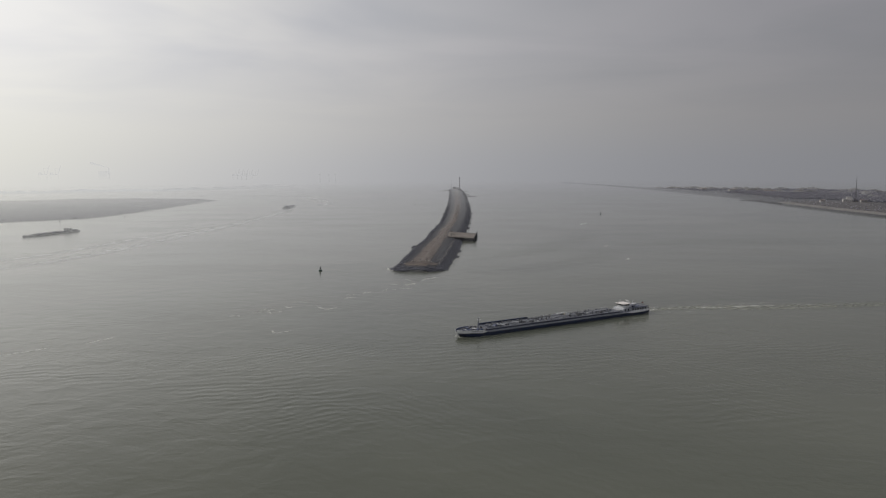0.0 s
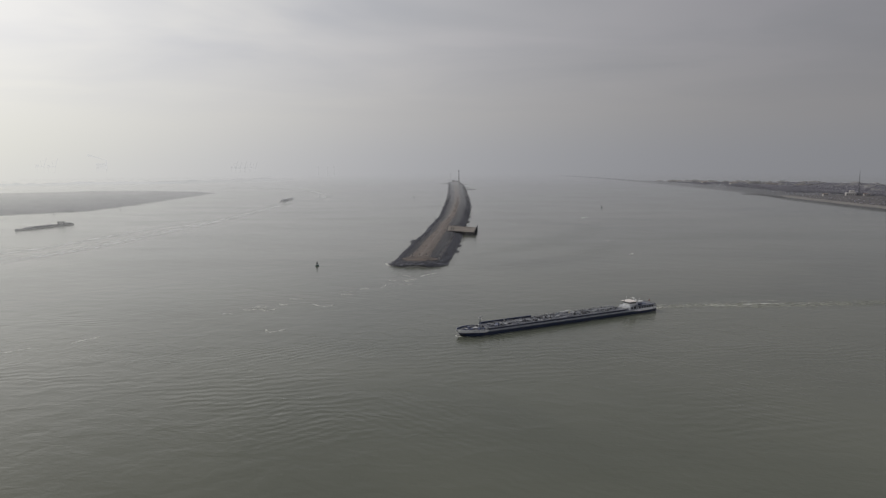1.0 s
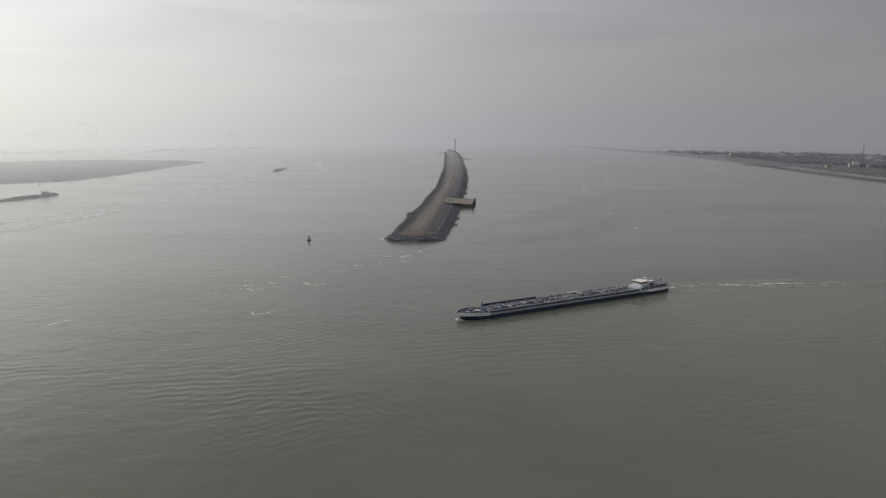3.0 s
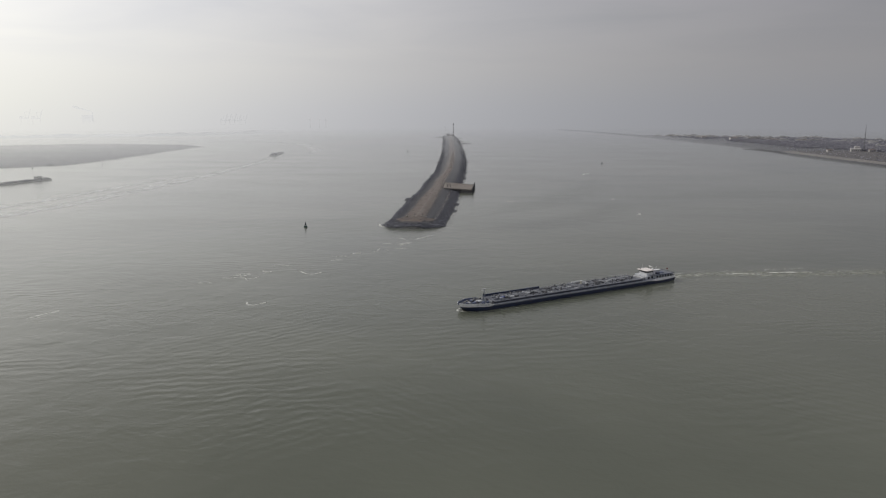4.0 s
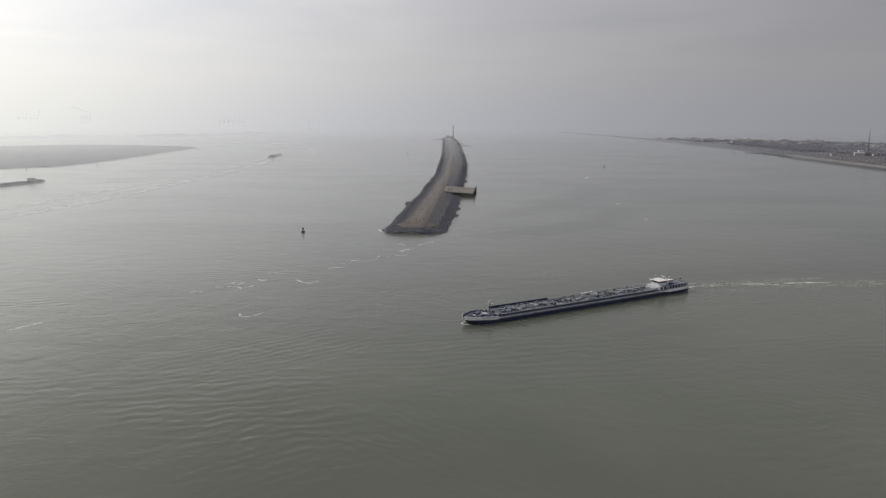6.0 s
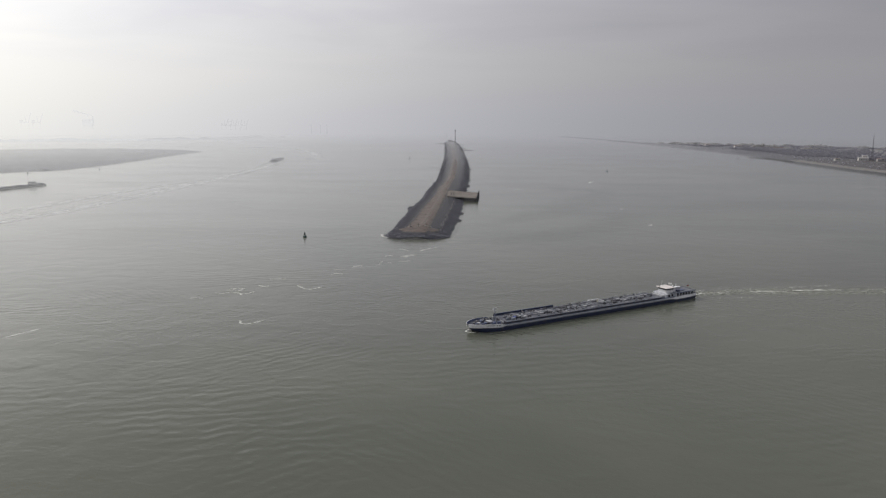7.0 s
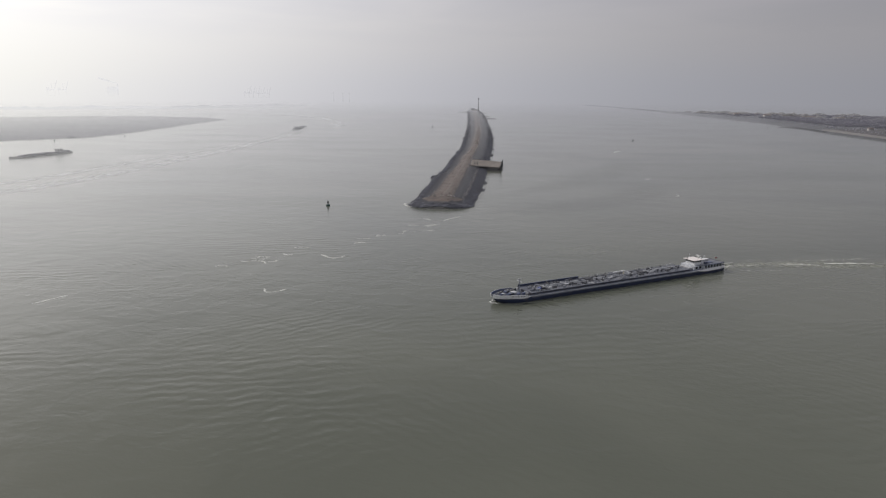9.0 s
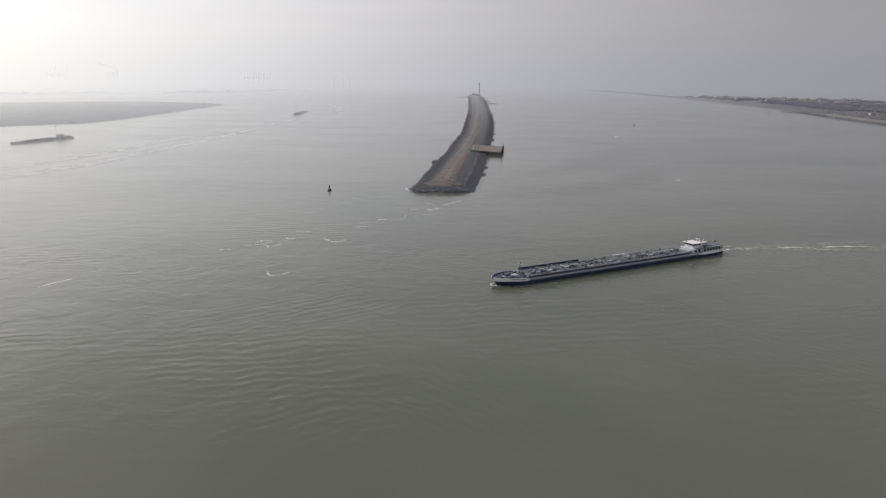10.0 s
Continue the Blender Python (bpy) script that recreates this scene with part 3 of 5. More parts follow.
def build_dam():
    dam = new("dam")
    tagged(dam, "long curved rubble dam with a brown gravel track along its crest", "dam", kind="structure")
    rng = np.random.default_rng(3)
    core, across = [], []
    for y in DAM_Y:
        xl, xr, cl, cr, e = dam_profile(y)
        head = max(0.0, (510 - y) / 10) * 1.8
        dim = along(((499, 1.0), (700, 1.0), (950, 1.35), (1500, 1.9), (2560, 2.1)), y)[0]       # further out the dark rubble colour covers all but the middle
        ring, vals = [(xl - 3, y, -2.5)], [2.0]
        for f, z, v in DAM_LEFT:
            x = xl + (cl - xl) * f - spur(y, 0) * max(0.0, 1 - f / 0.2)
            ring.append((x, y + rng.uniform(-1, 1), e * z - 0.1 + rng.uniform(-0.15, 0.15)))
            vals.append(v * dim + head)
        ring.append(((cl + cr) / 2, y, 4.35 * e))
        vals.append(head + 0.8 * (dim - 1))
        for f, z, v in DAM_RIGHT:
            x = xr + (cr - xr) * f + spur(y, 1) * max(0.0, 1 - f / 0.2)
            ring.append((x, y + rng.uniform(-1, 1), e * z - 0.1 + rng.uniform(-0.15, 0.15)))
            vals.append(v * dim + head)
        ring.append((xr + 3, y, -2.5))
        vals.append(2.0)
        core.append(ring)
        across += vals
    body = part("embankment", loft(core), M["soil"], dam, "brown gravel crest with dark weedy rubble slopes", smooth=True)
    at = body.data.attributes.new("across", "FLOAT", "POINT")
    for k, v in enumerate(across):
        at.data[k].value = v
    # the worn lane along the crest
    rings = []
    for y in [v for v in DAM_Y if 524 <= v <= 1420]:
        xl, xr, cl, cr, e = dam_profile(y)
        x = (cl + cr) / 2 + 0.5 * noise.noise(Vector((y * 0.02, 0.5, 0)))
        rings.append([(x + d + 0.3 * noise.noise(Vector((y * 0.1, d, 2))), y, max(dam_height(x + d, y), 4.35 - 0.1 * abs(x + d - (cl + cr) / 2)) + z) for d, z in [(c * along(((524, 1.0), (900, 1.35), (1200, 1.8), (1420, 0.3)), y)[0], z) for c, z in ((-1.8, -0.06), (-1.0, 0.03), (0, 0.05), (1.0, 0.03), (1.8, -0.06))]])
    part("wheel_track", loft(rings), M["track"], dam, "pale worn wheel track", smooth=True)
    # the pale flat of trodden gravel on the head, with its rim
    bm = bmesh.new()
    ring = [bm.verts.new((-54.0 + (13.0 + 2.2 * noise.noise(Vector((math.cos(a) * 2, math.sin(a) * 2, 9)))) * math.cos(a), 516.0 + 7.6 * math.sin(a), 3.3 + 0.4 * math.sin(a))) for a in np.linspace(0, 2 * math.pi, 41)[:-1]]
    mid = bm.verts.new((-54.0, 516.0, 4.36))
    inner = [bm.verts.new((-54.0 + (v.co.x + 54.0) * 0.62, 516.0 + (v.co.y - 516.0) * 0.62, 4.05 + 0.03 * (v.co.y - 516.0))) for v in ring]
    for k in range(40):
        q = (k + 1) % 40
        bm.faces.new((ring[k], ring[q], inner[q], inner[k]))
        bm.faces.new((inner[k], inner[q], mid))
    bmesh.ops.recalc_face_normals(bm, faces=bm.faces)
    part("head_pad", bm, M["pad"], dam, "worn grey-brown gravel flat on the dam head", smooth=True)
    # armour stones: both slopes, thick at the water line
    spots, sizes = [], []
    for y in np.arange(500, 2560, 0.06):
        xl, xr, cl, cr, e = dam_profile(y)
        if rng.random() > along(((494, 1.0), (650, 1.0), (900, 0.5), (1200, 0.16), (1500, 0.03), (2560, 0.02)), y)[0]:
            continue
        for side in (0, 1):
            f = abs(rng.normal(0, (0.17 if side == 0 else 0.21))) - 0.03
            jut = spur(y, side) * (f < 0.15)
            x = xl + (cl - xl) * f - jut if side == 0 else xr - (xr - cr) * f + jut
            s = rng.uniform(0.2, 0.55) * along(((494, 1.0), (800, 1.0), (1400, 1.3), (2560, 1.6)), y)[0]
            if rng.random() < 0.06:
                s *= 1.8
            spots.append((x, y + rng.uniform(-0.5, 0.5), max(dam_height(x, y), -0.1) + 0.1 * s))
            sizes.append(s)
    for _ in range(2600):                       # the head
        a = rng.uniform(math.pi, 2 * math.pi)
        q = 1.02 - abs(rng.normal(0, 0.10))
        c, sn = math.cos(a), math.sin(a)
        x, y = -54.5 + 20.5 * q * math.copysign(abs(c) ** 0.75, c), 513 + 14.5 * q * sn
        s = rng.uniform(0.3, 0.9)
        spots.append((x, y, max(0, dam_height(x, max(y, 499.0))) + 0.15 * s))
        sizes.append(s)
    ob = new("armour_stones", lumps("armour_stones", spots, sizes, 0.7, rng, M["rock"]))
    ob.parent = dam
    tagged(ob, "dark angular armour stones along the water line", kind="stuff")
    # pale concrete blocks: along the back of the head's flat, and in a broken line down the one slope
    spots = [(rng.uniform(-66, -45), 525 + rng.normal(0, 0.8), 0) for _ in range(22)]
    for _ in range(260):
        y = rng.uniform(512, 705)
        xl, xr, cl, cr, e = dam_profile(y)
        spots.append((xr - (xr - cr) * (0.40 + rng.normal(0, 0.035)), y, 0))
    spots = [(x, y, dam_height(x, y) + 0.25) for x, y, z in spots]
    ob = new("pale_blocks", lumps("pale_blocks", spots, [rng.uniform(0.14, 0.36) for _ in spots], 0.5, rng, M["pale"]))
    ob.parent = dam
    tagged(ob, "pale broken concrete blocks", kind="stuff")
    return dam


dam = build_dam()


PIER = [(-49.2, 775.0, 4.4), (-19.2, 764.5, 3.0), (-20.1, 713.5, 3.0), (-47.4, 718.0, 4.4)]      # corners fitted to the camera's view, sloped down from the crest


def build_pier():
    pier = new("concrete_pier")
    tagged(pier, "weathered concrete loading pier with a dark end wall beside the dam", "pier")
    bm = bmesh.new()
    lo = [bm.verts.new((x, y, z - 0.6)) for x, y, z in PIER]
    hi = [bm.verts.new((x, y, z)) for x, y, z in PIER]
    bm.faces.new(hi)
    bm.faces.new(lo[::-1])
    for k in range(4):
        bm.faces.new((lo[k], lo[(k + 1) % 4], hi[(k + 1) % 4], hi[k]))
    bmesh.ops.recalc_face_normals(bm, faces=bm.faces)
    part("deck", bm, M["deck_concrete"], pier, "pale stained concrete deck")
    rings = []
    for f in (0.42, 0.6, 0.8, 0.985):            # the wall below, set back under the deck's edge
        front, back = Vector(PIER[3]).lerp(Vector(PIER[2]), f), Vector(PIER[0]).lerp(Vector(PIER[1]), f)
        rings.append([(front.x, front.y + 0.6, -2), (front.x, front.y + 0.6, front.z - 0.55), (back.x, back.y - 0.6, back.z - 0.55), (back.x, back.y - 0.6, -2)])
    part("quay_wall", loft(rings, closed=True, caps=True), M["dark_concrete"], pier, "dark quay wall")
    # low kerbs along both edges
    for a, b in ((PIER[3], PIER[2]), (PIER[0], PIER[1])):
        part("kerb", rodded((a[0], a[1], a[2] + 0.1), (b[0], b[1], b[2] + 0.1), 0.22, 0.22, 6), M["deck_concrete"], pier)
    (x0, y0, z0), (x1, y1, z1) = PIER[2], PIER[1]
    rings = [[(x + a, y, z) for a, z in ((-0.35, -1.5), (0.45, -1.5), (0.45, 4.3), (-0.35, 4.3))] for x, y in ((x0, y0), (x1, y1))]
    part("end_wall", loft(rings, closed=True, caps=True), M["dark_concrete"], pier, "dark timber and concrete end wall")
    for f in (0.0, 0.33, 0.66, 1.0):
        x, y = x0 + (x1 - x0) * f + 0.9, y0 + (y1 - y0) * f
        part("fender_pile", rodded((x, y, -2), (x, y, 4.6 if 0 < f < 1 else 5.6), 0.42, 0.36, 10), M["darksteel"], pier)
    return pier


build_pier()


def build_post(x, y, z, h, w, label):
    post = new("marker_post")
    post.location = (x, y, z)
    part("shaft", rodded((0, 0, 0), (0, 0, h), w, w * 0.8, 10), M["darksteel"], post)
    part("footing", boxed(-1.0, 1.0, -0.8, 0.8, -0.3, 0.35, 0.08), M["pale"], post, "pale concrete footing")
    part("cap", rodded((0, 0, h), (0, 0, h + 0.25), w * 1.3, w * 0.6, 10), M["darksteel"], post)
    tagged(post, label, "post", "marker posts on the dam head")
    return post


for x, y in ((-60.5, 525.3), (-55.3, 525.5), (-50.4, 527.5)):
    build_post(x, y, 4.25, 1.7, 0.16, "dark steel marker post on a pale footing on the dam head")
for x, y in ((-43.8, 728), (-41.4, 728)):
    build_post(x, y, 4.12, 2.6, 0.32, "dark steel mooring post on the concrete pier deck")


def build_light_tower(x, y, z, h):
    tower = new("light_tower")
    tower.location = (x, y, z)
    n = 9
    for k in range(n):
        a, b = k / n, (k + 1) / n
        r0, r1 = 1.8 - 0.5 * a, 1.8 - 0.5 * b
        part("band", rodded((0, 0, h * a), (0, 0, h * b), r0, r1, 20), M["tower_dark"] if k % 2 == 0 else M["tower_white"], tower, "dark grey band" if k % 2 == 0 else "white band")
    part("gallery", rodded((0, 0, h), (0, 0, h + 0.5), 2.6, 2.6, 20), M["tower_dark"], tower)
    part("lantern", rodded((0, 0, h + 0.5), (0, 0, h + 2.8), 1.4, 1.4, 14), M["glass"], tower)
    part("cupola", rodded((0, 0, h + 2.8), (0, 0, h + 4.0), 1.8, 0.2, 14), M["tower_dark"], tower)
    part("plinth", rodded((0, 0, -2.5), (0, 0, 0.0), 4.5, 4.2, 20), M["pale"], tower)
    tagged(tower, "tall slender light tower with dark and white bands", "lighthouse")
    return tower


build_light_tower(-118.5, 2440, 6.0, 36.0)


def build_beacon(x, y, z, h):
    b = new("beacon_pole")
    b.location = (x, y, z)
    part("pole", rodded((0, 0, -0.5), (0, 0, h), 0.5, 0.35, 10), M["tower_white"], b)
    part("topmark", rodded((0, 0, h), (0, 0, h + 3), 1.2, 0.3, 12), M["tower_white"], b)
    part("platform", boxed(-2.5, 2.5, -2.5, 2.5, -0.5, 0.6, 0.1), M["pale"], b)
    tagged(b, "thin grey beacon pole on the hazy end of the dam", "beacon")


build_beacon(-152, 2540, 4.5, 26.0)


def build_hut(x, y, z, w, d, h):
    hut = new("dam_hut")
    hut.location = (x, y, z)
    part("walls", boxed(-w / 2, w / 2, -d / 2, d / 2, -1.0, h, 0.05), M["tower_white"], hut)
    part("roof", boxed(-w / 2 - 0.4, w / 2 + 0.4, -d / 2 - 0.4, d / 2 + 0.4, h, h + 0.5, 0.05), M["tower_white"], hut)
    part("door", boxed(-0.6, 0.6, -d / 2 - 0.06, -d / 2 - 0.005, -0.4, 2.0), M["tower_white"], hut)
    tagged(hut, "small grey service hut on the far end of the dam", "hut")


build_hut(-140, 2520, 4.2, 12, 8, 6)
build_hut(-128, 2500, 4.2, 8, 8, 4)


def build_groyne(x0, x1, y):
    bm = bmesh.new()
    n = 9
    rings = []
    for k in range(n + 1):
        x = x0 + (x1 - x0) * k / n
        z = 3.0 - 2.4 * k / n
        rings.append([(x, y - 8, -1.5), (x, y - 3, z), (x, y + 3, z), (x, y + 8, -1.5)])
    ob = part("rubble_groyne", loft(rings, caps=True), M["core"])
    tagged(ob, "low dark rubble groyne branching off the dam", "groyne", "groynes on the dam")


for x0, x1, y in ((-155, -182, 2420), (-112, -86, 2330), (-78, -48, 1900), (-84, -70, 2050)):
    build_groyne(x0, x1, y)


# ---------------------------------------------------------------- the tanker barge
BOW = Vector((-16.3, 302.8, 0))
STERN_CORNER = Vector((79.3, 359.7, 0))


HALF, DECK, TRUNK = 5.2, 2.35, 3.45      # half breadth, side deck and trunk top above the water


def hull_half(x):
    """Half breadth of the barge at x metres from its stern."""
    if x > 97:
        f = (x - 97) / 13.0
        return HALF * max(0.0, 1 - f ** 2.2) ** 0.55 + 0.02
    if x < 8:
        f = (8 - x) / 8.0
        return HALF * (1 - 0.25 * f ** 2)
    return HALF


def sheer(x):
    """Deck edge height."""
    if x > 96:
        return DECK + 0.55 * min(1.0, (x - 96) / 8.0) ** 1.5
    if x < 14:
        return DECK + 0.2 * min(1.0, (14 - x) / 5.0)
    return DECK


def side_strip(xs, s, rows):
    """A strip along one side of the hull: rows of (out from the hull, up from the deck edge)."""
    return loft([[(x, s * (hull_half(x) + o), sheer(x) + u) for o, u in rows] for x in xs], closed=True, caps=True)


def build_tanker():
    t = new("tanker_barge")
    xs = [0, 1, 3, 5, 8, 12, 14] + list(range(18, 96, 6)) + [96, 97, 98, 99, 100, 101, 102, 103, 104, 105, 106, 107, 107.8, 108.5, 109.1, 109.6, 109.95]
    rings = []
    for x in xs:
        h, z = hull_half(x), sheer(x)
        k = 2.2 * max(0.0, (x - 97) / 13.0) ** 2         # the bow rakes aft towards the water
        side = [(x - 1.5 * k, h * 0.92, -1.2), (x - k, h * 0.97, 0.0), (x - 0.5 * k, h * 0.99, 0.9), (x, h, z)]
        rings.append(side + [(a, -b, c) for a, b, c in side[::-1]])
    part("hull", loft(rings, closed=True, caps=True), M["navy"], t, "dark navy steel hull")
    middle = [v for v in xs if 14 <= v <= 97]
    for s in (1, -1):
        part("gangboard", side_strip(middle, s, ((0.02, -0.05), (0.02, 0.03), (-0.72, 0.03), (-0.72, -0.05))), M["sidedeck"], t, "grey side deck")
        part("strake", side_strip(middle, s, ((0.02, -0.62), (0.07, -0.60), (0.07, -0.14), (0.02, -0.12))), M["strake"], t, "blue-grey painted upper strake")
        part("rubbing_bar", side_strip(middle, s, ((0.03, -0.12), (0.16, -0.09), (0.16, 0.02), (0.03, 0.04))), M["lightgrey"], t, "light grey rubbing bar")
        part("coaming", side_strip(middle, s, ((-0.62, 0.03), (-0.62, 0.30), (-0.70, 0.30), (-0.70, 0.03))), M["strake"], t)
    # bow bulwark: white outside, the shade on its inside painted dark blue-grey
    fore = [97.0, 97.6, 98.3, 99, 100, 101, 102, 103, 104, 105, 106, 107, 107.8, 108.5, 109.1, 109.6, 109.95]
    for s in (1, -1):
        out, inn = [], []
        for x in fore:
            h, z = hull_half(x), sheer(x)
            up = min(1.0, (x - 97.0) / 2.2)
            out.append([(x + 0.10, s * (h + 0.10), z - 0.75 * up - 0.05), (x + 0.22, s * (h + 0.22), z + 0.75 * up + 0.05), (x + 0.16, s * (h + 0.14), z + 0.78 * up + 0.05), (x, s * (h + 0.03), z - 0.7 * up)])
            inn.append([(x + 0.12, s * (h + 0.12), z + 0.74 * up + 0.03), (x + 0.02, s * (h + 0.02), z + 0.72 * up + 0.03), (x - 0.1, s * max(0.0, h - 0.08), z + 0.0), (x, s * max(0.01, h - 0.02), z - 0.02)])
        part("bow_bulwark", loft(out, closed=True, caps=True), M["white"], t, "white painted bow bulwark")
        part("bulwark_inner_shade", loft(inn, closed=True, caps=True), M["bluegrey"], t, "inner face of the bulwark, its shade painted blue-grey")
    # name board as plain bars
    for k, w in enumerate((0.75, 0.6, 0.8, 0.55, 0.7)):
        x = 99.6 + k * 1.05
        h = hull_half(x + w / 2)
        ob = part("name_bar", boxed(-w / 2, w / 2, -0.03, 0.03, -0.13, 0.13), M["darksteel"], t)
        ang = math.atan2(hull_half(x + w) - hull_half(x), w)
        ob.matrix_local = Matrix.Translation((x + w / 2 + 0.15, h + 0.21, sheer(x) + 0.25)) @ Matrix.Rotation(ang, 4, "Z")
    rings = [[(x, hull_half(x) - 0.12, sheer(x) + 0.012), (x, -hull_half(x) + 0.12, sheer(x) + 0.012)] for x in xs if 96 <= x < 109]
    part("foredeck", loft(rings), M["walkdeck"], t, "dark grey foredeck")
    # trunk
    part("trunk_deck", boxed(20.0, 96.6, -4.4, 4.4, 1.8, TRUNK - 0.02, 0.1), M["trunk_side"], t, "dark blue raised trunk")
    part("trunk_top", boxed(20.3, 96.3, -4.15, 4.15, TRUNK - 0.015, TRUNK + 0.015), M["trunk_top"], t, "worn dark grey trunk top")
    for y in (4.38, -4.38):
        part("trunk_edge", boxed(20.0, 96.6, y - 0.06, y + 0.06, TRUNK - 0.04, TRUNK + 0.10), M["strake"], t, "blue-grey trunk edge")
    rib = mesh_of("stiffener", boxed(-0.06, 0.06, 0, 0.14, DECK, TRUNK - 0.05), M["bluegrey"])
    for k in range(26):
        shared("stiffener", rib, t, Matrix.Translation((21.2 + 2.95 * k, 4.4, 0)))
    # walkway boards along the middle and dark deck patches
    rng = np.random.default_rng(17)
    for k in range(14):
        x = 22 + 5.2 * k + rng.uniform(-0.6, 0.6)
        y = rng.choice((-2.9, -1.6, 2.2, 2.9))
        part("deck_plate", boxed(x, x + rng.uniform(1.6, 3.8), y - 0.7, y + 0.7, TRUNK + 0.016, TRUNK + 0.05), M["walkdeck"] if k % 3 else M["lightgrey"], t)
    # cargo lines
    for y, r, m in ((-1.0, 0.2, "lightgrey"), (-0.45, 0.2, "grey"), (0.15, 0.16, "grey"), (0.6, 0.12, "lightgrey"), (1.7, 0.1, "grey"), (-2.3, 0.13, "grey")):
        part("cargo_pipe", rodded((23, y, TRUNK + 0.45), (93, y, TRUNK + 0.45), r, r, 10), M[m], t)
    stay = mesh_of("pipe_support", boxed(-0.1, 0.1, -2.5, 1.9, TRUNK, TRUNK + 0.27), M["darksteel"])
    for k in range(18):
        shared("pipe_support", stay, t, Matrix.Translation((24.0 + 4.0 * k, 0, 0)))
    # tank hatches, vents, lockers
    dome = bmesh.new()
    rod(dome, (0, 0, 0), (0, 0, 0.5), 0.5, 0.5, 14)
    rod(dome, (0, 0, 0.5), (0, 0, 0.68), 0.56, 0.36, 14)
    dome = mesh_of("tank_hatch", dome, M["grey"])
    vent = bmesh.new()
    rod(vent, (0, 0, 0), (0, 0, 1.7), 0.15, 0.13, 8)
    rod(vent, (0, 0, 1.7), (0, 0, 2.1), 0.34, 0.2, 8)
    vent = mesh_of("vent_valve", vent, M["darksteel"])
    locker = mesh_of("deck_locker", boxed(-0.9, 0.9, -0.5, 0.5, 0, 0.95, 0.06), M["darksteel"])
    chest = mesh_of("deck_chest", boxed(-0.8, 0.8, -0.45, 0.45, 0, 0.75, 0.06), M["lightgrey"])
    for k in range(10):
        x = 26.0 + 6.9 * k
        shared("tank_hatch", dome, t, Matrix.Translation((x, 2.9, TRUNK)))
        shared("tank_hatch", dome, t, Matrix.Translation((x + 1.2, -3.2, TRUNK)))
        if k % 3:
            shared("vent_valve", vent, t, Matrix.Translation((x + 2.4 + 1.3 * math.sin(5 * k), -3.2 + (k % 4) * 0.8, TRUNK)) @ Matrix.Diagonal((1, 1, 0.6 + 0.14 * (k % 4), 1)))
        if k % 3 != 1:
            shared("deck_locker", locker, t, Matrix.Translation((x + 4.2, 2.5 - (k % 2) * 4.6, TRUNK)))
        else:
            shared("deck_chest", chest, t, Matrix.Translation((x + 4.4, 1.2, TRUNK)))
        if k % 2:
            shared("vent_valve", vent, t, Matrix.Translation((x + 3.5, 3.4, TRUNK)))
    gear = [mesh_of("deck_box", boxed(-0.55, 0.55, -0.35, 0.35, 0, 0.8, 0.05), M["darksteel"]), mesh_of("deck_box", boxed(-1.0, 1.0, -0.2, 0.2, 0, 0.4, 0.05), M["lightgrey"]),
            mesh_of("valve", rodded((0, 0, 0), (0, 0, 1.1), 0.22, 0.3, 8), M["darksteel"]), mesh_of("valve", rodded((0, 0, 0), (0, 0, 1.2), 0.2, 0.16, 8), M["lightgrey"]),
            mesh_of("branch_pipe", rodded((0, -1.5, 0.55), (0, 1.5, 0.55), 0.13, 0.13, 8), M["lightgrey"]), mesh_of("hose_reel", rodded((0, -0.45, 0.5), (0, 0.45, 0.5), 0.46, 0.46, 12), M["darksteel"])]
    for k in range(96):
        me = gear[k % 6]
        x, y = 22.5 + 72 * (k + rng.uniform(-0.4, 0.4)) / 96, rng.uniform(-3.4, 3.5)
        if abs(x - 53.5) < 3:
            continue
        shared(me.name.split(".")[0], me, t, Matrix.Translation((x, y, TRUNK)) @ Matrix.Rotation(rng.choice((0, 0, 1.57)), 4, "Z"))
    # cross manifolds and the folded hose crane amidships
    for x in (52.4, 53.5, 54.6):
        part("manifold_pipe", rodded((x, -4.2, TRUNK + 0.75), (x, 4.2, TRUNK + 0.75), 0.18, 0.18, 10), M["grey"], t)
    part("drip_tray", boxed(51.6, 55.6, 3.0, 4.0, TRUNK, TRUNK + 0.25, 0.03), M["grey"], t)
    part("pump_house", boxed(66, 69.0, -1.9, 0.3, TRUNK, TRUNK + 1.1, 0.08), M["darksteel"], t, "dark pump housing")
    part("valve_block", boxed(41, 43.2, -1.6, 1.4, TRUNK, TRUNK + 1.0, 0.08), M["darksteel"], t)
    part("crane_post", rodded((50.2, -0.6, TRUNK), (50.2, -0.6, TRUNK + 2.2), 0.28, 0.24, 12), M["cream"], t, "cream hose crane post")
    arm = part("crane_arm", boxed(-0.3, 4.4, -0.17, 0.17, -0.16, 0.16, 0.04), M["white"], t, "white crane arm")
    arm.matrix_local = Matrix.Translation((50.2, -0.6, TRUNK + 2.25)) @ Matrix.Rotation(-0.35, 4, "Z") @ Matrix.Rotation(0.16, 4, "Y")
    part("crane_stay", rodded((50.2, -0.6, TRUNK + 2.3), (47.6, 1.7, TRUNK + 0.9), 0.16, 0.12, 8), M["white"], t)
    part("tarpaulin", boxed(90.4, 91.7, 1.0, 2.3, TRUNK, TRUNK + 0.85, 0.2), M["blue"], t, "blue tarpaulin over deck gear")
    for x, y, m in ((92.6, 2.6, "strake"), (93.8, -0.8, "grey"), (94.6, 1.9, "grey"), (89.0, -1.9, "grey"), (87.2, 2.4, "lightgrey")):
        part("deck_chest", boxed(x - 0.8, x + 0.8, y - 0.5, y + 0.5, TRUNK, TRUNK + 0.85, 0.06), M[m], t)
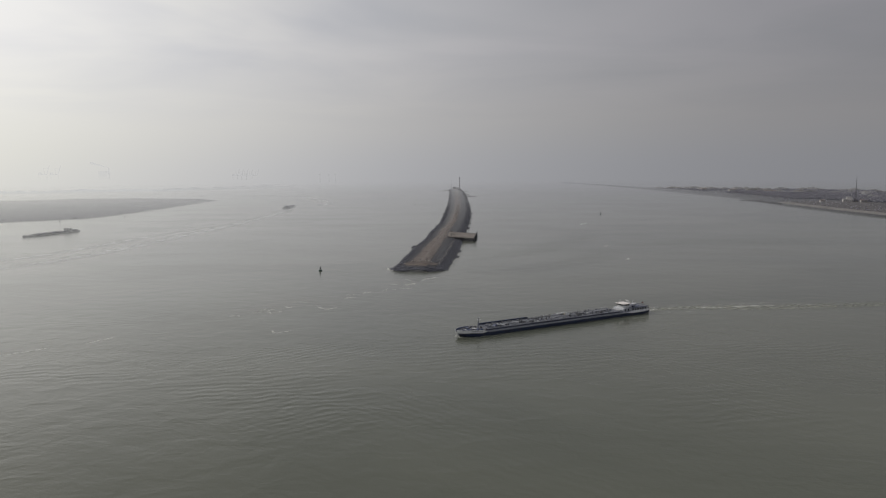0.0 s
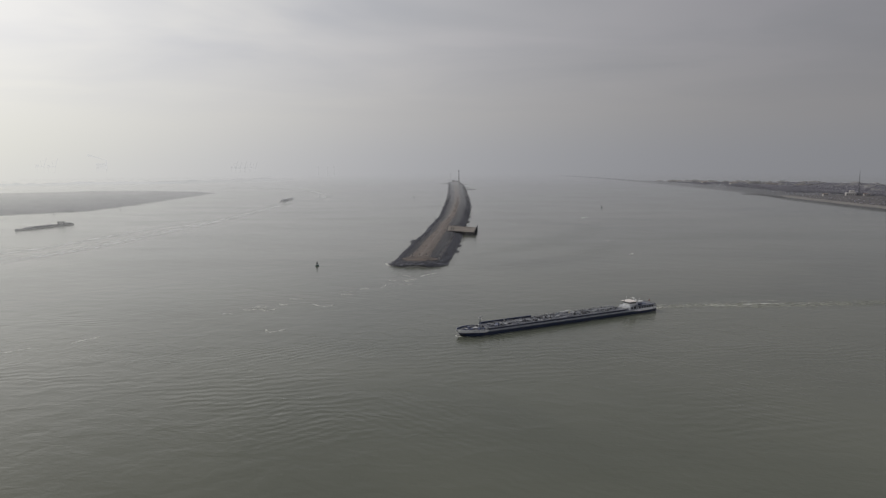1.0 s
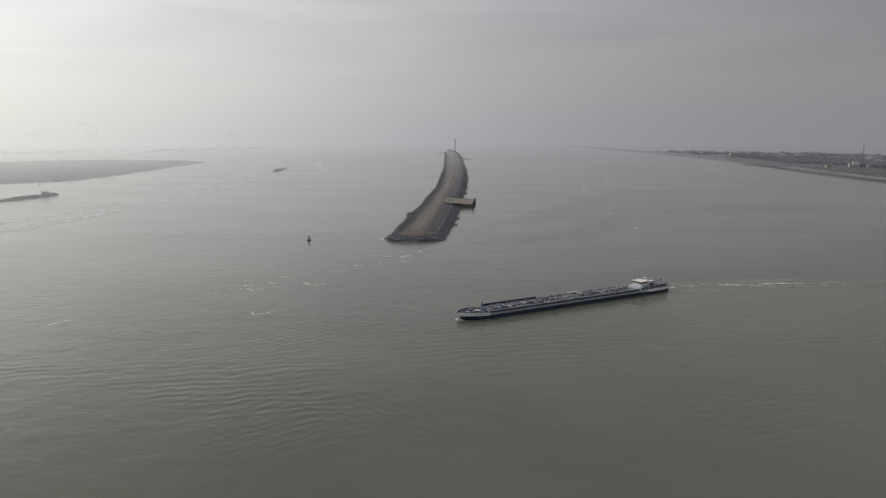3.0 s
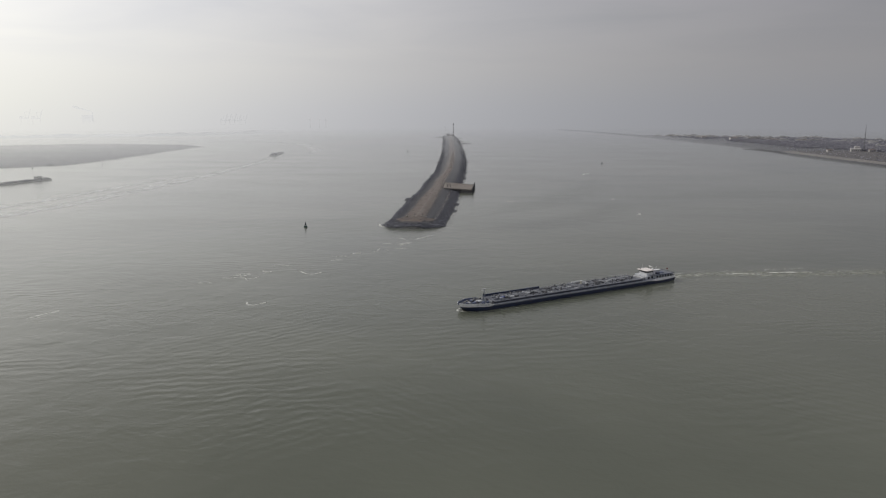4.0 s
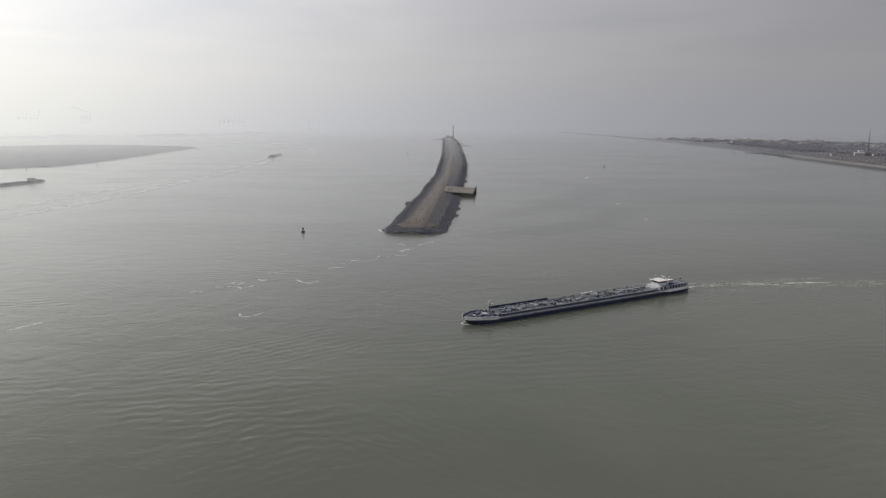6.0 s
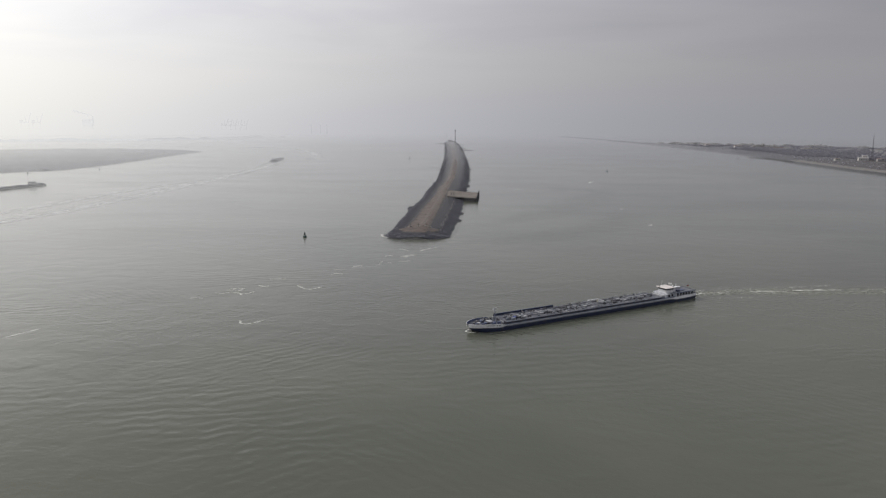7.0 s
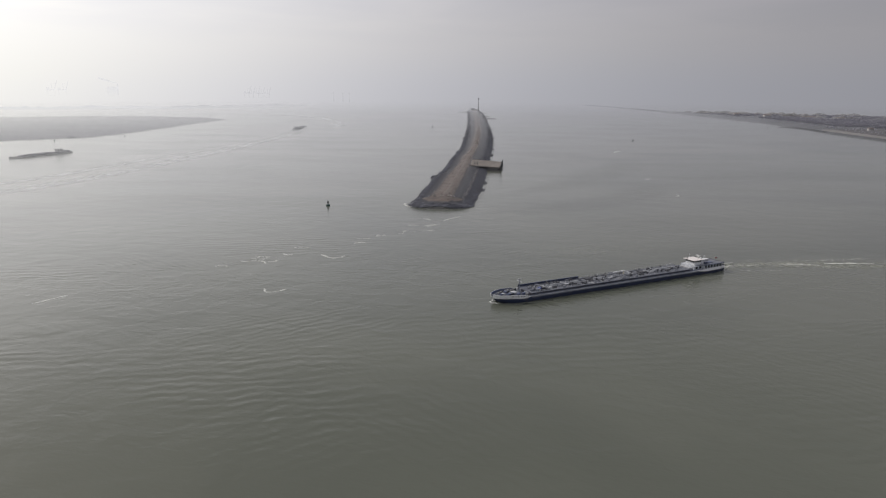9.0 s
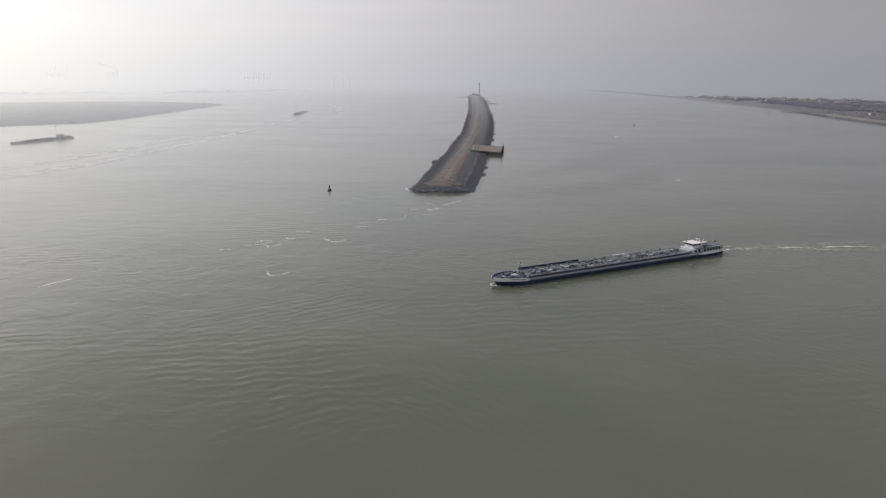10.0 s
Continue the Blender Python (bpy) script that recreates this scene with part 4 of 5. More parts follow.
    # spray board on the far edge of the trunk, on brackets
    part("spray_board", boxed(69, 96.4, -4.62, -4.46, TRUNK - 0.3, TRUNK + 1.0, 0.03), M["navy"], t, "long dark spray board")
    part("board_cap", boxed(69, 96.4, -4.66, -4.40, TRUNK + 1.0, TRUNK + 1.08), M["bluegrey"], t)
    for k in range(9):
        part("bracket", rodded((70 + 3.2 * k, -3.9, TRUNK), (70 + 3.2 * k, -4.45, TRUNK + 0.9), 0.05, 0.05, 6), M["bluegrey"], t)
    # rails on both edges of the trunk
    stanchion = mesh_of("rail_post", rodded((0, 0, 0), (0, 0, 1.0), 0.035, 0.035, 6), M["lightgrey"])
    for k in range(37):
        shared("rail_post", stanchion, t, Matrix.Translation((21 + 2.0 * k, 4.25, TRUNK)))
        if k < 24:
            shared("rail_post", stanchion, t, Matrix.Translation((21 + 2.0 * k, -4.25, TRUNK)))
    for z in (0.55, 1.0):
        part("rail", rodded((21, 4.25, TRUNK + z), (93, 4.25, TRUNK + z), 0.03, 0.03, 6), M["lightgrey"], t)
        part("rail", rodded((21, -4.25, TRUNK + z), (67, -4.25, TRUNK + z), 0.03, 0.03, 6), M["lightgrey"], t)
    # foredeck gear
    fz = DECK + 0.3
    for y in (1.5, -1.5):
        w = part("anchor_winch", boxed(102.2, 104.0, y - 0.75, y + 0.75, fz, fz + 1.1, 0.15), M["bluegrey"], t, "blue-grey anchor winch")
        part("drum", rodded((103, y - 1.0, fz + 0.8), (103, y + 1.0, fz + 0.8), 0.48, 0.48, 14), M["darksteel"], w)
    gearm = mesh_of("foredeck_locker", boxed(-0.5, 0.5, -0.4, 0.4, 0, 1.0, 0.06), M["bluegrey"])
    drum = mesh_of("rope_drum", rodded((0, -0.5, 0.5), (0, 0.5, 0.5), 0.5, 0.5, 12), M["darksteel"])
    for k, (x, y) in enumerate(((101.2, 3.3), (101.2, -3.3), (104.8, 2.0), (104.8, -2.1), (100.4, 2.2), (100.6, -2.4), (106.8, 0.8), (106.6, -0.9), (98.8, 2.9), (99.0, -3.0))):
        shared("rope_drum" if k % 2 else "foredeck_locker", drum if k % 2 else gearm, t, Matrix.Translation((x, y, fz)))
    bol = bmesh.new()
    for dx in (-0.4, 0.4):
        rod(bol, (dx, 0, 0), (dx, 0, 0.75), 0.2, 0.24, 10)
    bol = mesh_of("bollard", bol, M["darksteel"])
    for x, y in ((106.0, 2.0), (106.0, -2.0), (100.0, 4.1), (100.0, -4.1), (98.0, 4.2), (98.0, -4.2)):
        shared("bollard", bol, t, Matrix.Translation((x, y, fz - 0.25)))
    part("fore_hatch", boxed(100.0, 101.9, -1.2, 1.2, DECK, fz + 0.8, 0.08), M["lightgrey"], t)
    part("chain_locker", boxed(105.0, 106.2, -0.6, 0.6, fz, fz + 0.8, 0.08), M["lightgrey"], t)
    lamp = mesh_of("deck_lamp", boxed(-0.2, 0.2, -0.25, 0.25, 0, 1.5, 0.05), M["lightgrey"])
    for y in (-3.0, -1.2, 1.9, 2.8, 3.6):
        shared("deck_lamp", lamp, t, Matrix.Translation((97.6, y, DECK)))
    mast = part("fore_mast", rodded((99.0, 0.4, 2.3), (99.0, 0.4, 9.0), 0.22, 0.13, 10), M["strake"], t, "grey signal mast on the foredeck")
    part("crosstree", boxed(98.88, 99.12, -1.2, 2.0, 8.1, 8.25, 0.03), M["lightgrey"], mast, "pale crosstree")
    part("radar_bar", boxed(98.2, 99.8, 0.2, 0.6, 9.05, 9.3, 0.04), M["lightgrey"], mast)
    part("mast_lamp", boxed(99.1, 99.4, 0.2, 0.6, 6.4, 6.9, 0.04), M["darksteel"], mast)
    # stern house
    part("stern_house", boxed(2.0, 12.2, -4.3, 4.3, 1.9, 4.35, 0.12), M["shipwhite_shade"], t, "white crew house, its shade painted in pale blue-grey")
    part("house_roof", boxed(1.4, 12.4, -4.6, 4.6, 4.36, 4.52, 0.04), M["grey"], t, "grey roof deck")
    part("roof_coaming", boxed(1.3, 12.4, 4.56, 4.66, 4.30, 4.72), M["bluegrey"], t)
    win = bmesh.new()
    box(win, -0.5, 0.5, -0.03, 0.03, -0.62, 0.62, 0.02)
    win = mesh_of("window", win, M["glass"])
    for k in range(6):
        shared("window", win, t, Matrix.Translation((2.9 + 1.65 * k, 4.33, 3.45)))
        shared("window", win, t, Matrix.Translation((2.9 + 1.65 * k, -4.33, 3.45)))
    part("cabin", boxed(12.2, 17.0, -3.6, 3.6, 1.9, 4.2, 0.12), M["shipwhite_shade"], t, "pale cabin below the wheelhouse")
    part("cabin_front", boxed(17.0, 18.6, -2.6, 2.6, 1.9, 3.5, 0.1), M["lightgrey"], t)
    for k in range(2):
        shared("window", win, t, Matrix.Translation((13.6 + 1.9 * k, 3.63, 3.3)))
    wh = part("wheelhouse", boxed(11.8, 15.6, -2.3, 2.3, 4.1, 5.75, 0.15), M["white"], t, "white wheelhouse with a band of dark windows")
    part("window_band", boxed(11.65, 15.8, -2.42, 2.42, 5.75, 6.75, 0.1), M["glass"], wh, "dark wraparound windows")
    part("wheelhouse_roof", boxed(11.0, 16.5, -2.95, 2.95, 6.76, 7.05, 0.12), M["roof"], wh, "pale overhanging roof")
    post = mesh_of("window_post", boxed(-0.07, 0.07, -0.05, 0.05, 5.75, 6.76), M["white"])
    for x in (11.8, 13.1, 14.4, 15.65):
        for s in (1, -1):
            shared("window_post", post, wh, Matrix.Translation((x, 2.44 * s, 0)))
    for s in (1, -1):
        part("bridge_wing", boxed(12.6, 14.6, s * 2.3 if s > 0 else -3.9, 3.9 if s > 0 else -2.3, 4.2, 4.34, 0.03), M["grey"], t)
    # stern bulwark: white, sweeping down to the counter
    for s in (1, -1):
        rings = []
        for x in (0.0, 1, 3, 5, 8, 10, 12, 13.5, 15, 16.5):
            h, z = hull_half(x), sheer(x)
            up = min(1.0, (16.5 - x) / 4.0)
            rings.append([(x, s * (h + 0.16), z - 0.95 * up), (x, s * (h + 0.1), z + 0.4 * up), (x, s * (h - 0.02), z + 0.4 * up), (x, s * (h - 0.1), z - 0.1)])
        part("stern_bulwark", loft(rings, closed=True, caps=True), M["white"], t, "white stern bulwark")
    part("transom_rail", boxed(-0.15, 0.0, -4.0, 4.0, 1.2, 3.1, 0.04), M["white"], t)
    part("stern_canopy", boxed(0.2, 1.9, -4.2, 4.2, 4.36, 4.5, 0.04), M["darksteel"], t, "dark canopy over the stern")
    for y in (3.8, -3.8):
        part("canopy_post", rodded((0.4, y, 2.3), (0.4, y, 4.36), 0.06, 0.06, 6), M["darksteel"], t)
    # roof rails and gear on the stern house
    for k in range(6):
        shared("rail_post", stanchion, t, Matrix.Translation((1.6 + 1.8 * k, 4.5, 4.5)))
    part("rail", rodded((1.6, 4.5, 5.45), (10.6, 4.5, 5.45), 0.03, 0.03, 6), M["lightgrey"], t)
    part("funnel", boxed(8.6, 10.4, 2.2, 3.2, 4.5, 5.5, 0.12), M["navy"], t, "navy funnel casing")
    part("skylight", boxed(5.6, 7.6, 1.2, 2.8, 4.5, 5.0, 0.1), M["bluegrey"], t)
    rr = []
    for k in range(7):
        f = k / 6
        w = 0.85 * math.sqrt(max(0.02, 1 - (2 * f - 0.9) ** 2 * 0.8)) if f < 0.95 else 0.12
        rr.append([(3.2 + 3.6 * f, -2.2 - w, 5.2), (3.2 + 3.6 * f, -2.2 - w * 0.7, 4.65), (3.2 + 3.6 * f, -2.2 + w * 0.7, 4.65), (3.2 + 3.6 * f, -2.2 + w, 5.2)])
    part("dinghy", loft(rr, closed=True, caps=True), M["white"], t, "small white dinghy")
    davit = part("davit", rodded((4.0, -3.6, 4.5), (4.0, -3.6, 6.3), 0.09, 0.07, 8), M["white"], t)
    part("davit_arm", rodded((4.0, -3.6, 6.3), (4.8, -2.4, 6.8), 0.07, 0.05, 8), M["white"], davit)
    part("radar_mast", rodded((11.4, 0, 7.0), (11.4, 0, 8.9), 0.1, 0.07, 8), M["white"], t)
    part("radar_scanner", boxed(11.3, 11.5, -1.2, 1.2, 8.3, 8.5, 0.04), M["white"], t)
    part("sat_dome", rodded((11.6, 1.7, 7.05), (11.6, 1.7, 7.9), 0.4, 0.28, 12), M["white"], t)
    part("searchlight", rodded((15.8, -1.5, 7.06), (15.8, -1.5, 7.5), 0.2, 0.25, 8), M["darksteel"], t)
    part("aerial", rodded((13.6, -2.4, 7.05), (13.6, -2.4, 9.4), 0.04, 0.02, 6), M["white"], t)
    part("flag", boxed(0.2, 1.3, -0.02, 0.02, 5.4, 6.1), M["red"], t, "small faded flag")
    part("flagstaff", rodded((1.4, 0, 4.4), (1.4, 0, 6.3), 0.04, 0.03, 6), M["lightgrey"], t)
    # place it
    d = (BOW - STERN_CORNER)
    head = math.atan2(d.y, d.x) + math.atan2(HALF * 0.8, 110)
    t.matrix_world = Matrix.Translation(BOW) @ Matrix.Rotation(head, 4, "Z") @ Matrix.Translation((-110, 0, 0)) @ Matrix.Diagonal((1, 1, 0.78, 1))
    tagged(t, "long navy tanker barge with white bow and wheelhouse, under way", "barge")
    return t, t.matrix_world.copy()


tanker, TANKER_M = build_tanker()


# ---------------------------------------------------------------- other vessels
def build_cargo_barge(length, beam, m, label, laden=True):
    b = new("cargo_barge")
    xs = [0, 2, 5, length * 0.3, length * 0.7, length - 10, length - 6, length - 3, length - 1, length]
    rings = []
    for x in xs:
        f = max(0.0, (x - (length - 10)) / 10.0)
        h = beam / 2 * math.sqrt(max(0.004, 1 - f ** 2.4))
        z = 1.8 + 1.4 * f
        rings.append([(x, h * 0.97, -1), (x, h, 0.6), (x, h, z), (x, -h, z), (x, -h, 0.6), (x, -h * 0.97, -1)])
    part("hull", loft(rings, closed=True, caps=True), M["far_hull"], b, "grey hull")
    part("coaming", boxed(20, length - 13, -beam * 0.4, beam * 0.4, 1.7, 3.1, 0.1), M["far_hull"], b)
    n = 7
    step = (length - 36) / n
    for k in range(n):
        x = 21 + k * step
        h = 4.1 if (k % 3 and laden) else 3.5
        part("hatch_cover", boxed(x, x + step - 0.5, -beam * 0.38, beam * 0.38, 3.1, h, 0.15), M["far_cargo"], b, "pale grey hatch cover")
    part("crew_house", boxed(3, 17, -beam * 0.4, beam * 0.4, 1.8, 4.4, 0.1), M["far_hull"], b)
    wh = part("wheelhouse", boxed(12, 17.5, -3.2, 3.2, 4.4, 7.0, 0.1), M["far_cargo"], b, "pale wheelhouse")
    part("wheelhouse_roof", boxed(11.5, 18, -3.7, 3.7, 7.0, 7.3, 0.05), M["far_hull"], wh)
    part("fore_mast", rodded((length - 7, 0, 2), (length - 7, 0, 8), 0.2, 0.12, 8), M["far_hull"], b)
    part("radar_mast", rodded((11, 0, 4.4), (11, 0, 9.5), 0.16, 0.1, 8), M["far_hull"], b)
    part("stern_rail", boxed(0, 0.15, -beam * 0.4, beam * 0.4, 1.7, 2.9), M["far_hull"], b)
    b.matrix_world = m @ Matrix.Diagonal((1, 1, 0.7, 1))
    tagged(b, label, "barge", "barges in the far fairway")
    return b


def heading(stern, bow):
    d = Vector(bow) - Vector(stern)
    return Matrix.Translation((stern[0], stern[1], 0)) @ Matrix.Rotation(math.atan2(d.y, d.x), 4, "Z")


build_cargo_barge(80, 9.0, heading((-510, 832), (-525, 754)), "long grey cargo barge with pale hatch covers in hazy water")
build_cargo_barge(110, 11.4, heading((-396, 1322), (-412, 1446)), "hazy grey cargo barge heading out along the fairway", False)


# ---------------------------------------------------------------- buoys
def build_buoy(material, label):
    b = new("channel_buoy")
    part("float", rodded((0, 0, -0.6), (0, 0, 0.9), 1.15, 1.25, 16), material, b)
    part("skirt", rodded((0, 0, 0.9), (0, 0, 1.4), 1.25, 0.7, 16), material, b)
    bm = bmesh.new()
    for a in range(3):
        c, s = math.cos(a * 2.094), math.sin(a * 2.094)
        rod(bm, (0.7 * c, 0.7 * s, 1.3), (0.3 * c, 0.3 * s, 3.4), 0.09, 0.07, 6)
    part("cage", bm, material, b)
    part("radar_reflector", boxed(-0.45, 0.45, -0.45, 0.45, 2.2, 3.2, 0.08), M["darksteel"], b)
    part("topmark", rodded((0, 0, 3.4), (0, 0, 4.4), 0.55, 0.1, 12), M["darksteel"], b, "dark cone topmark")
    part("lantern", rodded((0, 0, 4.4), (0, 0, 4.75), 0.16, 0.16, 8), M["glass"], b)
    return tagged(b, label, "buoy", "channel buoys")


first = build_buoy(M["buoy"], "dark green channel buoy with a topmark afloat in the fairway")
first.location = (-125.5, 501, 0)
first.scale = (1.0, 1.0, 0.72)
for x, y, s in ((-164, 1465, 0.95), (168, 1137, 0.85), (71, 2270, 0.9), (-636, 995, 0.7), (-589, 1092, 0.65), (-820, 1945, 0.8), (-672, 1815, 0.7), (502, 1562, 0.8)):
    copy_thing(first, Matrix.Translation((x, y, 0)) @ Matrix.Rotation(x, 4, "Z")).scale = (s, s, 0.9 * s)

# ---------------------------------------------------------------- sandbank on the one side
def build_sandbank():
    rng = np.random.default_rng(11)
    edge = [(-720, 1790), (-690, 1465), (-662, 1225), (-664, 1104), (-694, 1078), (-743, 1017), (-900, 960), (-1200, 900), (-1600, 900),
            (-1700, 1400), (-1500, 1760), (-1240, 1812), (-1143, 1905), (-992, 1930), (-804, 1875)]
    edge = [(0.96 * x + 4, 0.96 * y + 2) for x, y in edge]
    bm = bmesh.new()
    rows = []
    n = len(edge)
    fine = []
    for k in range(n):
        a, b = Vector(edge[k]), Vector(edge[(k + 1) % n])
        for j in range(8):
            fine.append(a.lerp(b, j / 8) + Vector((rng.uniform(-3, 3), rng.uniform(-3, 3))))
    n = len(fine)
    for off, z in ((8, -0.9), (0, 0.05), (-10, 0.6), (-26, 1.0)):
        row = []
        for k, p in enumerate(fine):
            d = (fine[(k + 3) % n] - fine[k - 3]).normalized()
            row.append(bm.verts.new((*(p + Vector((d.y, -d.x)) * -off), z)))
        rows.append(row)
    for r0, r1 in zip(rows, rows[1:]):
        for k in range(n):
            q = (k + 1) % n
            bm.faces.new((r0[k], r0[q], r1[q], r1[k]))
    bm.faces.new(rows[-1])
    bmesh.ops.recalc_face_normals(bm, faces=bm.faces)
    ob = part("sandbank", bm, M["mud"])
    tagged(ob, "flat grey tidal sandbank pointing into the fairway", "sandbank", kind="structure")


build_sandbank()

# ---------------------------------------------------------------- the wooded shore
SHORE = [(700, 595), (850, 577), (1000, 559), (1100, 553), (1200, 550), (1390, 549), (1500, 564), (1750, 574), (2160, 550), (2735, 488), (3200, 427), (3700, 330)]


SHORE_W = [(700, 1.0), (1300, 1.0), (1900, 0.95), (2250, 0.75), (2450, 0.35), (2650, 0.06), (3700, 0.03)]   # how deep the land goes


def shore_x(y):
    return along(SHORE, y)[0]


def build_shore():
    rng = np.random.default_rng(5)
    ys = list(range(700, 3701, 30))
    strips = (("revetment", M["revet"], ((-4, -1.5), (0, 0.0), (4, 1.6), (7, 2.4)), "dark rock revetment along the water"),
              ("beach", M["sand"], ((7, 2.38), (18, 2.6), (34, 2.9)), "pale sandy shore path"),
              ("scrubland", M["scrub"], ((34, 2.88), (60, 3.6), (110, 4.2), (200, 4.6), (320, 4.9), (430, 4.6), (520, 3.0), (540, -1.0)), "grey winter grass and dunes"))
    land = new("shore")
    tagged(land, "low wooded shore with a rock edge and dunes", "shore", kind="structure")
    for name, m, prof, label in strips:
        rings = []
        for y in ys:
            x = shore_x(y)
            w = (1 + 0.3 * noise.noise(Vector((y * 0.006, 3.3, 0)))) * along(SHORE_W, y)[0]
            rings.append([(x + (d if d <= 7 else 7 + (d - 7) * max(w, 0.3) if d <= 34 else 7 + 27 * max(w, 0.3) + (d - 34) * w) + rng.uniform(-1, 1), y + rng.uniform(-4, 4), z * (0.4 + 0.6 * min(1.0, w)) + (rng.uniform(-0.4, 0.4) if d > 40 else 0)) for d, z in prof])
        cut = next(k for k, y in enumerate(ys) if y >= 1480)
        if name == "revetment":
            part(name, loft(rings), m, land, label, smooth=True)
        else:
            part(name, loft(rings[:cut + 1]), m if name == "beach" else M["dune"], land, label if name == "beach" else "brown dune slope", smooth=True)
            part(name, loft(rings[cut:]), M["scrub"], land, "grey winter grass and dunes", smooth=True)
    # low spit off the shore
    bm = bmesh.new()
    pts = [(538, 1606), (552, 1560), (556, 1500), (552, 1440), (562, 1430), (572, 1500), (572, 1590)]
    lo = [bm.verts.new((x, y, -0.5)) for x, y in pts]
    hi = [bm.verts.new((x * 0.98 + 11.2, y * 0.98 + 30.4, 1.0)) for x, y in pts]
    bm.faces.new(hi)
    for k in range(len(pts)):
        q = (k + 1) % len(pts)
        bm.faces.new((lo[k], lo[q], hi[q], hi[k]))
    bmesh.ops.recalc_face_normals(bm, faces=bm.faces)
    part("spit", bm, M["revet"], land, "low dark rubble spit")
    # bleached dune crests behind and between the trees
    for _ in range(90):
        y = rng.uniform(1450, 2540)
        w = along(SHORE_W, y)[0]
        x = shore_x(y) + rng.uniform(230, 530) * w
        length, wide, h = rng.uniform(18, 60), rng.uniform(7, 16), rng.uniform(10.5, 14.5) * (0.5 + 0.5 * w)
        rings = []
        for k in range(9):
            f = k / 8
            up = math.sin(math.pi * f) ** 0.6
            rings.append([(x + (f - 0.5) * length, y + wide * c, 3.0 + (h - 3.0) * up * (1 - c * c) * (1 + 0.25 * noise.noise(Vector((x + k, y, c))))) for c in (-1, -0.6, -0.25, 0, 0.25, 0.6, 1)])
        ob = part("dune_crest", loft(rings), M["dune_sand"], land, smooth=True)
    # bare winter wood: clumps of twigs crowded into a low canopy
    spots, sizes = [], []
    while len(spots) < 108000:
        y = rng.uniform(1050, 2420)
        w = along(SHORE_W, y)[0]
        d = (70 + 440 * rng.random()) * w
        if y < 1560 and d < 105 + (1560 - y) * 0.35:
            continue
        x = shore_x(y) + d
        g = noise.noise(Vector((x * 0.010, y * 0.006, 0.7)))
        if y > 1850 and g < -0.28:
            continue
        h = rng.uniform(6.2, 7.8) * min(1.0, (2560 - y) / 600) * (0.9 + 0.5 * g) * (0.35 + 0.65 * w) * min(1.0, 0.55 + d / 260)
        for f, r in ((0.25, 0.17), (0.42, 0.16), (0.58, 0.14), (0.72, 0.12), (0.86, 0.09), (0.97, 0.06)):
            spots.append((x + rng.uniform(-2.4, 2.4), y + rng.uniform(-3.4, 3.4), 4.2 + h * f))
            sizes.append(h * r)
    ob = new("winter_wood", lumps("winter_wood", spots, sizes, 1.0, rng, M["wood"], 0.5, True))
    tagged(ob, "dense band of bare winter trees on the shore, tinted blue-grey for haze", "woodland", kind="stuff")
    spots, sizes = [], []
    for _ in range(700):
        y = rng.uniform(950, 2200)
        x = shore_x(y) + rng.uniform(40, 200) * along(SHORE_W, y)[0]
        spots.append((x, y, 4.0))
        sizes.append(rng.uniform(0.6, 1.5))
    ob = new("scrub_bushes", lumps("scrub_bushes", spots, sizes, 0.7, rng, M["wood"], 0.4))
    tagged(ob, "scattered low scrub bushes near the beach, tinted blue-grey for haze", "bushes", kind="stuff")


build_shore()


def build_radio_mast(x, y, z, h):
    m = new("radio_mast")
    m.location = (x, y, z)
    legs = [Vector((1.5 * math.cos(a), 1.5 * math.sin(a), 0)) for a in (0.3, 2.39, 4.49)]
    for p in legs:
        part("leg", rodded(p, (p.x * 0.12, p.y * 0.12, h), 0.17, 0.12, 8), M["mastgrey"], m)
    n = 12
    for k in range(n):
        f0, f1 = 1 - 0.88 * k / n, 1 - 0.88 * (k + 1) / n
        bm = bmesh.new()
        for j in range(3):
            a, b = legs[j] * f0, legs[(j + 1) % 3] * f1
            rod(bm, (a.x, a.y, h * k / n), (b.x, b.y, h * (k + 1) / n), 0.06, 0.06, 6)
            a = legs[(j + 1) % 3] * f0
            b = legs[j] * f1
            rod(bm, (a.x, a.y, h * k / n), (b.x, b.y, h * (k + 1) / n), 0.06, 0.06, 6)
        part("brace", bm, M["mastgrey"], m)
    part("aerial", rodded((0, 0, h - 0.5), (0, 0, h + 5), 0.16, 0.08, 6), M["mastgrey"], m)
    part("footing", boxed(-3.2, 3.2, -3.2, 3.2, -1.5, 0.15, 0.1), M["pale"], m)
    tagged(m, "tall grey lattice radio mast standing by white buildings", "mast")


build_radio_mast(700, 1432, 5.0, 45)


